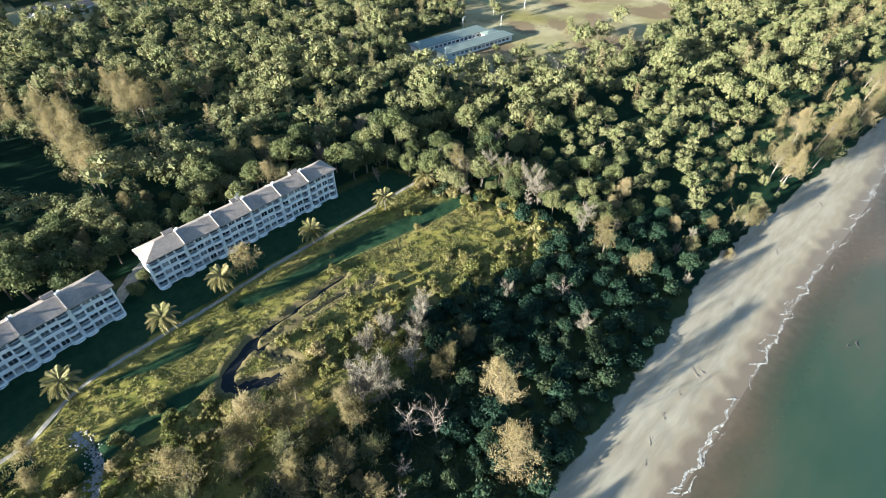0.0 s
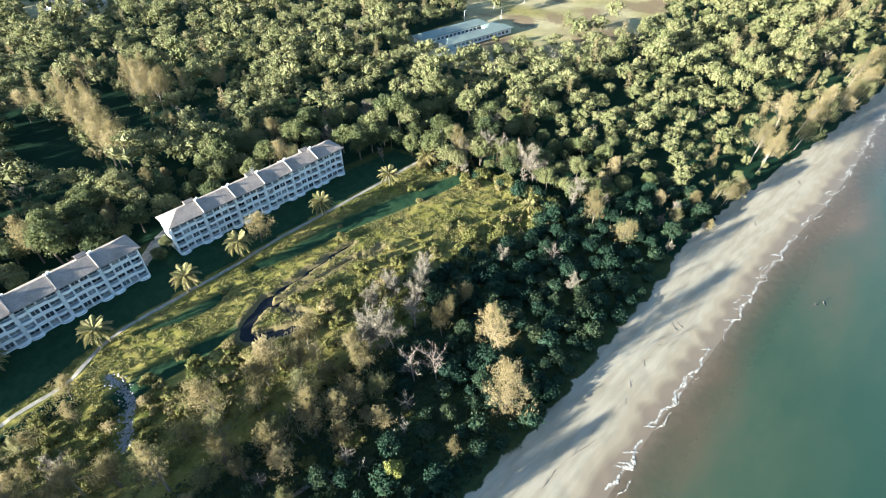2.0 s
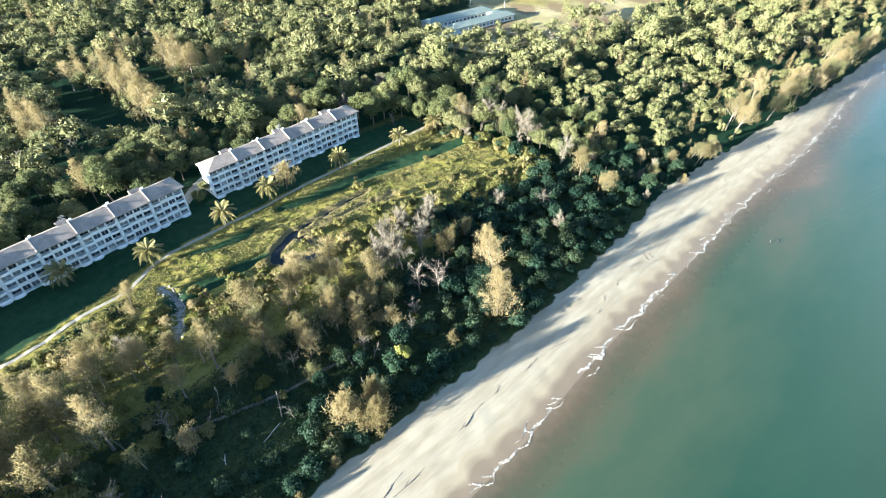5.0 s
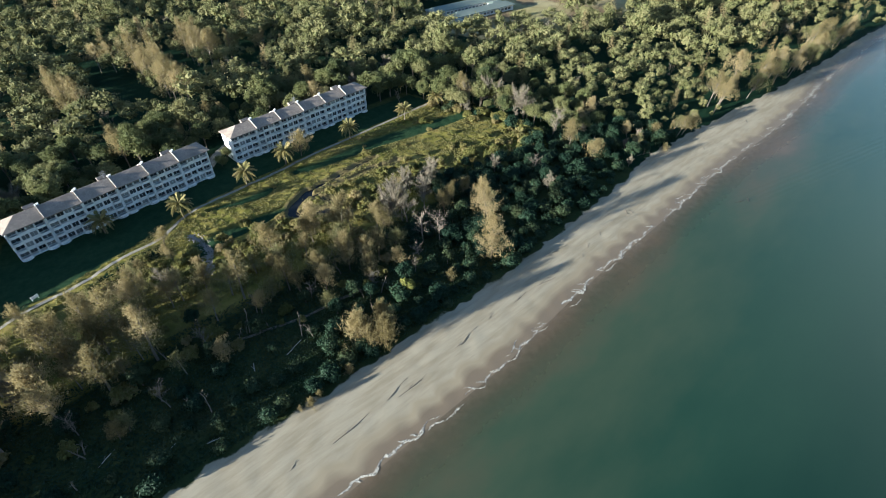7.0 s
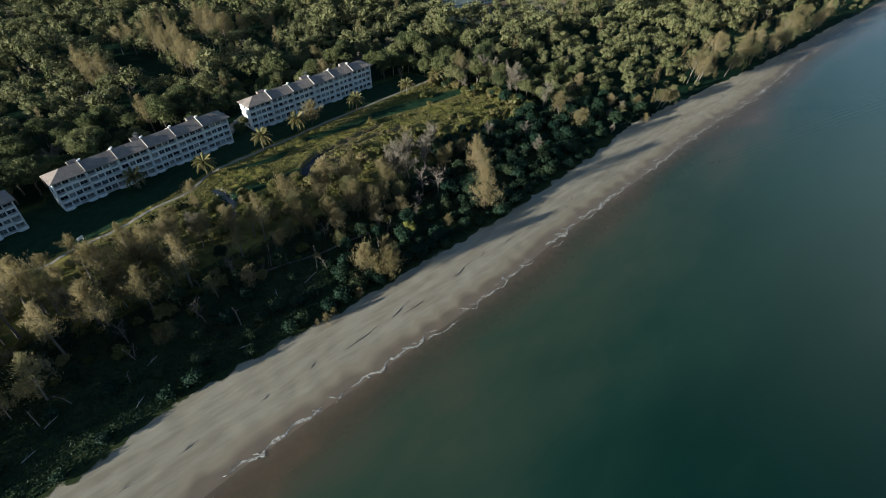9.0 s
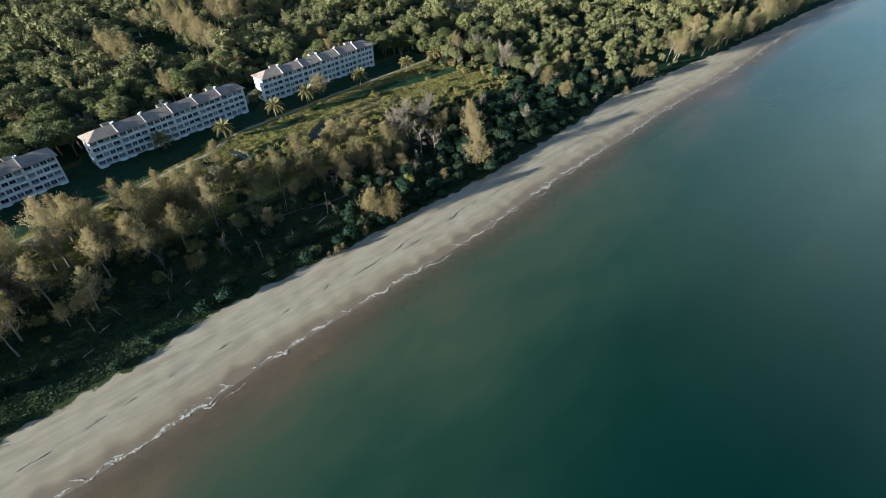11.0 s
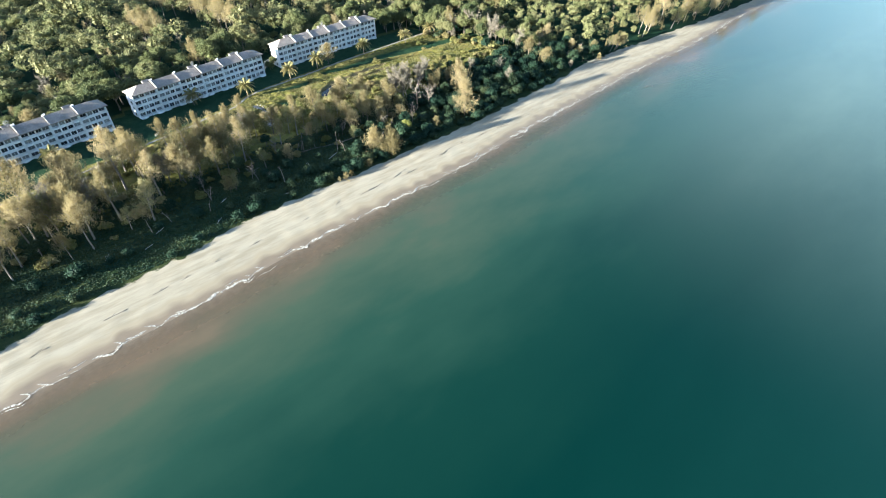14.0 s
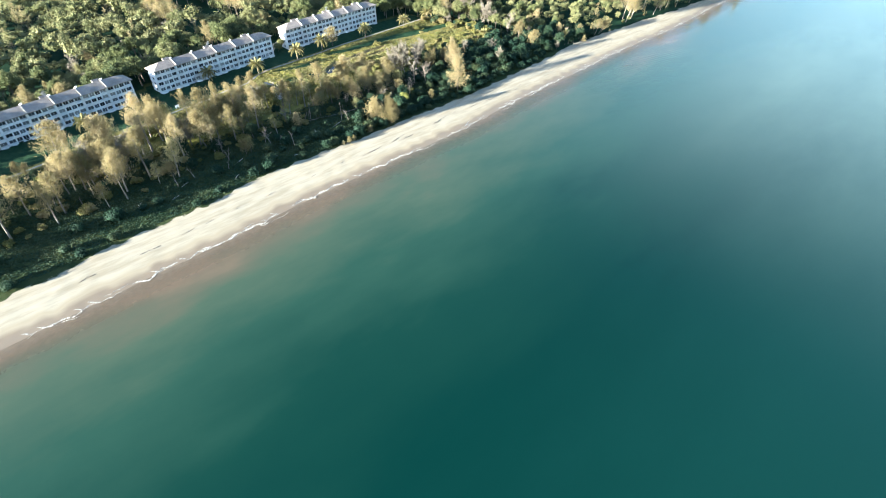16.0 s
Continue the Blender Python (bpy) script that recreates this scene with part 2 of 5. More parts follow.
# ---- mesh helpers ----
class Soup:
    """Triangles gathered into one mesh."""

    def __init__(self):
        self.v, self.f, self.n = [], [], 0

    def add(self, v, f):
        v, f = np.asarray(v, float).reshape(-1, 3), np.asarray(f, int).reshape(-1, 3)
        self.v.append(v), self.f.append(f + self.n)
        self.n += len(v)
        return self

    def arrays(self):
        return np.concatenate(self.v), np.concatenate(self.f)

    def box(self, x0, y0, z0, x1, y1, z1):
        c = [(x, y, z) for z in (z0, z1) for y in (y0, y1) for x in (x0, x1)]
        return self.add(c, QUADS)

    def prism(self, outline, x0, x1):
        """The (y, z) outline, run from x0 to x1."""
        k = len(outline)
        v = [(x, y, z) for x in (x0, x1) for y, z in outline]
        f = [(0, i, i + 1) for i in range(1, k - 1)] + [(k, k + i + 1, k + i) for i in range(1, k - 1)]
        for i in range(k):
            j = (i + 1) % k
            f += [(i, k + i, k + j), (i, k + j, j)]
        return self.add(v, f)

    def tube(self, points, radii, sides=5):
        p = np.asarray(points, float)
        v = []
        for i, (c, r) in enumerate(zip(p, radii)):
            d = p[min(i + 1, len(p) - 1)] - p[max(i - 1, 0)]
            d = d / (np.linalg.norm(d) + 1e-9)
            a = np.cross(d, (0.31, 0.95, 0.08) if abs(d[2]) > 0.7 else (0, 0, 1))
            a = a / np.linalg.norm(a)
            b = np.cross(d, a)
            v += [c + r * (math.cos(q) * a + math.sin(q) * b) for q in np.arange(sides) * 2 * math.pi / sides]
        f = []
        for i in range(len(p) - 1):
            for j in range(sides):
                a, b = i * sides + j, i * sides + (j + 1) % sides
                f += [(a, b, b + sides), (a, b + sides, a + sides)]
        f += [(len(v) - sides, len(v) - sides + j, len(v) - sides + j + 1) for j in range(1, sides - 1)]
        return self.add(v, f)

    def mesh(self, name, material, smooth=False):
        v, f = self.arrays()
        me = bpy.data.meshes.new(name)
        me.vertices.add(len(v)), me.loops.add(3 * len(f)), me.polygons.add(len(f))
        me.vertices.foreach_set("co", v.astype(np.float32).ravel())
        me.loops.foreach_set("vertex_index", f.astype(np.int32).ravel())
        me.polygons.foreach_set("loop_start", np.arange(0, 3 * len(f), 3, dtype=np.int32))
        me.polygons.foreach_set("use_smooth", np.full(len(f), smooth))
        me.materials.append(material)
        me.update(calc_edges=True)
        return me


QUADS = [(0, 2, 3), (0, 3, 1), (4, 5, 7), (4, 7, 6), (0, 1, 5), (0, 5, 4), (2, 6, 7), (2, 7, 3), (0, 4, 6), (0, 6, 2), (1, 3, 7), (1, 7, 5)]
PHI = (1 + 5 ** 0.5) / 2
ICO = np.array([(-1, PHI, 0), (1, PHI, 0), (-1, -PHI, 0), (1, -PHI, 0), (0, -1, PHI), (0, 1, PHI), (0, -1, -PHI), (0, 1, -PHI), (PHI, 0, -1), (PHI, 0, 1), (-PHI, 0, -1), (-PHI, 0, 1)]) / math.hypot(1, PHI)
ICO_F = np.array([(0, 11, 5), (0, 5, 1), (0, 1, 7), (0, 7, 10), (0, 10, 11), (1, 5, 9), (5, 11, 4), (11, 10, 2), (10, 7, 6), (7, 1, 8), (3, 9, 4), (3, 4, 2), (3, 2, 6), (3, 6, 8), (3, 8, 9), (4, 9, 5), (2, 4, 11), (6, 2, 10), (8, 6, 7), (9, 8, 1)])


OCTA = np.array([(1, 0, 0), (-1, 0, 0), (0, 1, 0), (0, -1, 0), (0, 0, 0.8), (0, 0, -0.8)], float)
OCTA_F = np.array([(0, 2, 4), (2, 1, 4), (1, 3, 4), (3, 0, 4), (2, 0, 5), (1, 2, 5), (3, 1, 5), (0, 3, 5)])


def thing(name, m, label, category, group="", kind=""):
    ob = new(name)
    ob.empty_display_size = 0.5
    ob.matrix_basis = m
    return tagged(ob, label, category, group, kind)


def part(name, data, parent, label="", m=None):
    ob = new(name, data)
    ob.parent = parent
    if m is not None:
        ob.matrix_basis = m
    return tagged(ob, label)


def solo(name, data, label, category, kind="", group="", m=None):
    ob = new(name, data)
    if m is not None:
        ob.matrix_basis = m
    return tagged(ob, label, category, group, kind)


def unit(v):
    return v / (np.linalg.norm(v, axis=-1, keepdims=True) + 1e-9)


def flakes(soup, c, out, long, wide, loose=0.7):
    """A small leaf cluster at each c: a triangle that faces out, more or less."""
    k = len(c)
    n = unit(out + loose * rng.normal(size=(k, 3)))
    a = unit(np.cross(n, rng.normal(size=(k, 3))))
    b = np.cross(n, a)
    s = rng.uniform(0.7, 1.3, (k, 1))
    v = np.stack([c + a * long * s * 0.6, c - a * long * s * 0.4 + b * wide * s * 0.5, c - a * long * s * 0.4 - b * wide * s * 0.5], 1)
    soup.add(v, np.arange(3 * k))


def sprays(soup, root, way, long, wide):
    """Thin drooping needle sprays."""
    k = len(root)
    side = unit(np.cross(way, rng.normal(size=(k, 3)))) * wide * 0.5
    tip = root + way * long * rng.uniform(0.6, 1.3, (k, 1))
    soup.add(np.stack([root + side, root - side, tip], 1), np.arange(3 * k))


# ---- ground, beach, sea ----
def smooth(a, b, v):
    t = np.clip((v - a) / (b - a), 0, 1)
    return t * t * (3 - 2 * t)


def waterline(x):
    return np.interp(x, [-400, -160, -118, -91, -66, -40, -15, 20, 50, 73, 92, 117, 150, 175, 200, 225, 260, 290, 350, 500, 900], [-20, -8.8, -6.9, -6.2, -4.1, -3.6, -3.6, -3.5, -0.8, 0.6, 1.0, 1.7, 3.5, 4.0, 3.1, 3.4, 5.4, 8.0, 8.8, 8, -30])


def cusps(x):
    """How far the swash runs up the sand: scallops some ten metres long."""
    return (1.5 + 0.7 * np.sin(x * 0.083)) * (np.abs(np.sin(x * 0.27 + 2.4 * np.sin(x * 0.061))) - 0.6) + 0.5 * np.sin(x * 0.61 + 2 * np.sin(x * 0.17))


def scrub_edge(x):
    return np.interp(x, [-400, -157, -143, -128, -106, -88, -76, -60, -26, 10, 40, 75, 100, 118, 138, 146, 175, 217, 250, 290, 360, 900], [4, 12.5, 13.2, 15.8, 17.0, 17.6, 20.2, 21.8, 20.6, 20.2, 19.4, 21.2, 23.2, 24.6, 27.4, 28.9, 27.0, 24.0, 21, 18.6, 17, -10])


WALKWAY = np.array([(-175, 84), (-150, 91), (-126, 95), (-100, 99), (-78, 103), (-67, 106.4), (-56, 107.2), (-42, 112.2), (-36, 112.9), (-29.5, 113), (-25, 115), (-20.8, 119.4), (-15, 122.2), (-5, 124), (6, 124.6), (28, 126.6), (43, 129), (59, 130), (74, 131), (90, 132), (102, 133), (116, 133.4)])
DITCH = np.array([(-20, 109), (-18, 103), (-18.5, 96), (-21.4, 89.5), (-24, 84)])
POND = np.array([(25, 104.5), (20.5, 102.3), (15.6, 99.6), (13.2, 96), (15, 93.2), (18.5, 91.6), (22, 89.8), (25.3, 88.4)])
POND_ARM = np.array([(24.6, 102.6), (27, 97.6), (30.2, 92.6), (30.6, 89.4), (29, 87.5)])
CREEK = np.array([(24.7, 104.5), (29.8, 105.6), (34.3, 106.1), (39.8, 106.7), (52.7, 108.3), (60.5, 108.4)])
CREEK_ARM = np.array([(26, 101), (32.7, 101.9), (41, 101.6), (50.8, 102.1), (56.4, 102), (62, 99.4), (67, 100.8)])


# Bands of cast shadow on the rough lawn, put in as ground colour.
SHADOW_BANDS = (([(29, 121), (45, 119.3), (66, 119), (82, 117), (100, 114.5), (119, 112)], (2.2, 3.2, 4.6, 5.2, 5.2, 3.5)), ([(-8, 118.6), (2, 116.4), (12, 115.6), (20, 118)], (0.8, 2.4, 2.8, 0.8)),
          ([(-22, 98.5), (-12, 100.5), (2, 99.8), (12, 101)], (4.2, 4.2, 3.6, 1.5)))


def shadow_band(x, y):
    """1 inside the shadow bands painted on the rough lawn, 0 outside them."""
    best = np.zeros(np.shape(x))
    for line, half in SHADOW_BANDS:
        px, py = np.array(line).T
        mid, wide = np.interp(x, px, py), np.interp(x, px, half)
        best = np.maximum(best, smooth(1.15, 0.75, np.abs(y - mid) / wide) * smooth(px[0] - 3, px[0], x) * smooth(px[-1] + 3, px[-1], x))
    return best


DRIVE = np.array([(3, 148), (8, 154), (16, 161), (30, 166), (60, 169)])


def away(x, y, line):
    """The distance from a polyline."""
    a, d = line[:-1], np.diff(line, axis=0)
    if np.ndim(x) == 0:
        t = np.clip(((x - a[:, 0]) * d[:, 0] + (y - a[:, 1]) * d[:, 1]) / (d ** 2).sum(1), 0, 1)
        return np.hypot(x - a[:, 0] - t * d[:, 0], y - a[:, 1] - t * d[:, 1]).min()
    best = np.full(np.shape(x), 1e9)
    for (ax, ay), (dx, dy) in zip(a, d):
        t = np.clip(((x - ax) * dx + (y - ay) * dy) / (dx ** 2 + dy ** 2), 0, 1)
        best = np.minimum(best, np.hypot(x - ax - t * dx, y - ay - t * dy))
    return best


@lru_cache(None)
def wave_set(size, seed):
    r = np.random.default_rng(seed)
    return [(r.uniform(0, math.tau), size * r.uniform(0.6, 1.7), r.uniform(0, math.tau)) for _ in range(7)]


def waves(x, y, size, seed):
    """Soft, irregular relief between -1 and 1."""
    total = 0
    for q, s, p in wave_set(size, seed):
        total = total + np.sin((x * math.cos(q) + y * math.sin(q)) * math.tau / s + p + 1.3 * np.sin((x * math.sin(q) - y * math.cos(q)) * math.tau / (1.7 * s) + 2 * p))
    return total / 4.2


def height(x, y):
    w, e = waterline(x), scrub_edge(x)
    beach = 1.15 * smooth(-0.15, 1.0, (y - w) / (e - w)) + np.where(y < w, np.maximum((y - w) * 0.07, -2.5), 0.0)
    inland = smooth(0, 12, y - e)
    rough = inland * smooth(330, 190, x) * smooth(300, 160, y) * (0.12 * waves(x, y, 7, 1) + 0.10 * waves(x, y, 3.1, 2) + 0.22 * np.maximum(waves(x, y, 24, 3), 0))
    z = beach + 0.03 * waves(x, y, 6, 4) * (y > w) + inland * 0.35 + rough
    lawn = smooth(16, 8, np.abs(y - 140)) * smooth(-170, -160, x) * smooth(112, 100, x)
    z = z * (1 - lawn) + 1.35 * lawn
    for line, wide, deep in ((POND, 2.4, 1.2), (POND_ARM, 1.0, 0.9), (CREEK, 1.2, 1.0), (CREEK_ARM, 0.8, 0.95), (DITCH, 1.9, 0.7)):
        z = z - deep * smooth(wide, wide * 0.45, away(x, y, line))
    # The ground also dips along the painted shadow bands.
    z = z - 0.7 * shadow_band(x, y)
    return z


def sheet(name, xs, ys, z, material):
    gx, gy = np.meshgrid(xs, ys)
    v = np.stack([gx, gy, z(gx, gy)], -1).reshape(-1, 3)
    i = (np.arange(len(ys) - 1)[:, None] * len(xs) + np.arange(len(xs) - 1)[None]).ravel()
    f = np.concatenate([np.stack([i, i + 1, i + 1 + len(xs)], 1), np.stack([i, i + 1 + len(xs), i + len(xs)], 1)])
    return Soup().add(v, f).mesh(name, material, True), v[:, 0], v[:, 1]


def mask(me, name, values):
    a = me.attributes.new(name, "FLOAT", "POINT")
    a.data.foreach_set("value", np.asarray(values, np.float32))


xs = np.concatenate([[-4000, -1500, -700, -400, -280], np.arange(-210, 200, 1.25), np.arange(200, 420, 4.0), [440, 480, 540, 640, 900, 1500, 4000]])
ys = np.concatenate([[-4000, -1000, -200, -60, -30], np.arange(-16, 35, 0.8), np.arange(35, 136, 1.25), np.arange(136, 320, 6.0), np.arange(330, 560, 12.0), [580, 640, 900, 1500, 4000]])
FIELD = [(205, 178), (236, 172), (262, 156), (300, 150), (345, 150), (420, 178), (480, 230), (420, 420), (330, 360), (300, 290), (272, 262), (205, 258), (194, 215)]


LAWN = [(-30, 122), (-24, 84), (0, 82), (28, 82), (56, 82), (75, 78), (89, 72), (107, 68), (122, 70), (127, 80), (122, 106), (112, 122), (118, 138), (88, 142)]
YARD = [(40, 480), (70, 466), (118, 470), (130, 500), (100, 545), (52, 560)]
GARDEN = [(-165, 92), (-120, 99), (-60, 109), (-30, 118), (-15, 124), (20, 128), (60, 131.5), (116, 135), (112, 150), (14, 158), (-70, 148), (-165, 134)]


def inside(x, y, poly):
    hit = np.zeros(np.shape(x), bool)
    for (ax, ay), (bx, by) in zip(poly, poly[1:] + poly[:1]):
        hit ^= ((ay > y) != (by > y)) & (x < (bx - ax) * (y - ay) / (by - ay + 1e-9) + ax)
    return hit


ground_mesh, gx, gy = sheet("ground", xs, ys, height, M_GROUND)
mask(ground_mesh, "sand", smooth(2.5, -2.5, gy - scrub_edge(gx) - 1.2 * waves(gx, gy, 9, 5)))
mask(ground_mesh, "wet", smooth(9.0, 0.8, gy - waterline(gx) - cusps(gx) - 0.8 * waves(gx, gy, 17, 6)))
mask(ground_mesh, "dry", np.where(inside(gx, gy, FIELD), np.clip(0.85 + 0.4 * waves(gx, gy, 60, 8), 0, 1), np.where(inside(gx, gy, YARD), 0.8, 0.0)))
# Everywhere off the open grass: litter with the trees' shade in its colour.
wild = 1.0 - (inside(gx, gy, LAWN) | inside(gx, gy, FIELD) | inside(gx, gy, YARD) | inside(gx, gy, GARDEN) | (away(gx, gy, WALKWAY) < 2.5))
# Less of that dark colour on the strips where sun reaches the ground.
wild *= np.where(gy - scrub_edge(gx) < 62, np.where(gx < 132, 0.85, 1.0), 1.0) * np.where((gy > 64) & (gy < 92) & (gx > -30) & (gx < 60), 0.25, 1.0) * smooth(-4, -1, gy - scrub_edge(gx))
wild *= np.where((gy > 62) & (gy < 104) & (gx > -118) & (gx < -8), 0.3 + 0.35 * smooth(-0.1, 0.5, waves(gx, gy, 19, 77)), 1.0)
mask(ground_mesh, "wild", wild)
near_water = np.minimum(np.minimum(away(gx, gy, POND) - 1.2, away(gx, gy, POND_ARM) - 0.5), np.minimum(away(gx, gy, CREEK), away(gx, gy, CREEK_ARM)))
earth = np.where(inside(gx, gy, FIELD), np.clip(0.35 + 0.7 * waves(gx, gy, 45, 61), 0, 0.9) * smooth(300, 220, gy), 0.0)
mask(ground_mesh, "mud", np.maximum(smooth(3.6, 0.8, near_water), earth))
# The mown garden, plus the shadow bands laid over the rough lawn.
mask(ground_mesh, "mown_shadow", np.where(inside(gx, gy, GARDEN), 1.0, shadow_band(gx, gy)))
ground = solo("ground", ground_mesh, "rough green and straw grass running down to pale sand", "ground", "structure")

sx = np.concatenate([[-4000, -1500, -600, -350], np.arange(-240, 420, 3.0), [450, 520, 700, 1500, 4000]])
sea_mesh, gx, gy = sheet("sea", sx, np.concatenate([[-4000, -1500, -600, -300], np.arange(-200, 12, 2.0), [12, 16]]), lambda x, y: 0 * x, M_SEA)
mask(sea_mesh, "off", np.clip((waterline(gx) - gy) / 160.0, 0, 1))
mask(sea_mesh, "wake", smooth(9, 2, np.abs(gy + 14 + 0.25 * (gx - 146))) * smooth(120, 160, gx) * smooth(330, 240, gx))
# Grows along the shore and seaward, where the sky's sheen is painted.
mask(sea_mesh, "sky_sheen", smooth(-10, 240, gx) * smooth(5, 90, waterline(gx) - gy))
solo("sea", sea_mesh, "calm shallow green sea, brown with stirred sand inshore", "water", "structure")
solo("pond", sheet("pond", np.linspace(8, 70, 4), np.linspace(83, 112, 4), lambda x, y: 0 * x + 0.72, M_POND)[0], "dark still pond and winding creek in the rough lawn", "water", "structure")


def ribbon(line, wide, deep, lift, step=1.5):
    line = np.asarray(line, float)
    run = np.concatenate([[0], np.cumsum(np.hypot(*np.diff(line, axis=0).T))])
    s = np.arange(0, run[-1], step)
    x, y = np.interp(s, run, line[:, 0]), np.interp(s, run, line[:, 1])
    k = np.ones(7) / 7
    x[3:-3], y[3:-3] = np.convolve(x, k, "valid"), np.convolve(y, k, "valid")
    dx, dy = np.gradient(x), np.gradient(y)
    r = np.hypot(dx, dy)
    rows = []
    for side, drop in ((-1, deep), (-1, 0), (1, 0), (1, deep)):
        w = wide / 2 * (1 + 0.12 * waves(x, y, 5, 9 + side))
        rows.append(np.stack([x - dy / r * w * side, y + dx / r * w * side, height(x, y) + lift - drop], 1))
    v = np.stack(rows, 1).reshape(-1, 3)
    i = np.arange(len(x) - 1) * 4
    f = np.concatenate([np.stack(q, 1) for j in range(3) for q in ((i + j, i + j + 4, i + j + 5), (i + j, i + j + 5, i + j + 1))])
    return Soup().add(v, f[:, ::-1])


solo("driveway", ribbon(DRIVE, 4.2, 0.5, 0.08).mesh("driveway", M_PATH), "grey paved driveway passing behind the apartment blocks", "driveway", "structure")
solo("footpath", ribbon(WALKWAY, 1.3, 0.5, 0.10).mesh("footpath", M_PATH), "worn pale concrete footpath along the lawn", "path", "structure")


# ---- things: apartment blocks ----
STOREY, SECTIONS, RUN, DEEP = 2.9, 6, 11.8, 8.4
BAYS = ((0.3, 3.0, True), (3.3, 2.5, False), (5.85, 2.5, False), (8.4, 3.0, True))


def bow(wide, low, high, thick, out):
    """A parapet that bows out, from x = 0 to wide."""
    s, k = Soup(), 9
    q = np.linspace(0, math.pi, k)
    px, py = wide / 2 - np.cos(q) * wide / 2, -np.sin(q) ** 0.7 * out
    v = []
    for x, y in zip(px, py):
        a = wide / 2 + (x - wide / 2) * (1 - thick / wide * 2)
        v += [(x, y, low), (x, y, high), (a, y + thick, high), (a, y + thick, low)]
    f = []
    for i in range(k - 1):
        for j in range(4):
            a, b = 4 * i + j, 4 * i + (j + 1) % 4
            f += [(a, b + 4, b), (a, a + 4, b + 4)]
    s.add(v, f)
    c = [(x, y, z) for z in (low, low + 0.2) for x, y in zip(px, py)]
    s.add(c, [(0, i + 1, i) for i in range(1, k - 1)] + [(k, k + i, k + i + 1) for i in range(1, k - 1)])
    return s


def roof_slab(x0, x1, hip0, hip1):
    """A stretch of tiled roof with a ridge; hip: its end slopes in as well."""
    e, top, rise, thick = 0.7, 4 * STOREY + 0.05, 2.4, 0.25
    a, b = x0 - (e if hip0 else 0), x1 + (e if hip1 else 0)
    r0, r1 = x0 + (5.2 if hip0 else 0), x1 - (5.2 if hip1 else 0)
    s = Soup()
    c = [(a, -e - 0.4, top), (b, -e - 0.4, top), (b, DEEP + e, top), (a, DEEP + e, top), (r0, DEEP / 2, top + rise), (r1, DEEP / 2, top + rise)]
    c += [(x, y, z + thick) for x, y, z in c]
    up = [(6, 7, 11), (6, 11, 10), (8, 9, 10), (8, 10, 11), (7, 8, 11), (9, 6, 10)]
    low = [(t[0] - 6, t[2] - 6, t[1] - 6) for t in up]
    rim = [(0, 1, 7), (0, 7, 6), (1, 2, 8), (1, 8, 7), (2, 3, 9), (2, 9, 8), (3, 0, 6), (3, 6, 9)]
    return s.add(c, up + low + rim)


def window_frame(wide, high):
    s = Soup()
    for x in (0, wide / 2 - 0.04, wide - 0.08):
        s.box(x, 0, 0, x + 0.08, 0.09, high)
    for z in (0, high - 0.08):
        s.box(0.08, 0.01, z, wide - 0.08, 0.08, z + 0.08)
    return s.mesh("window", M_TRIM)


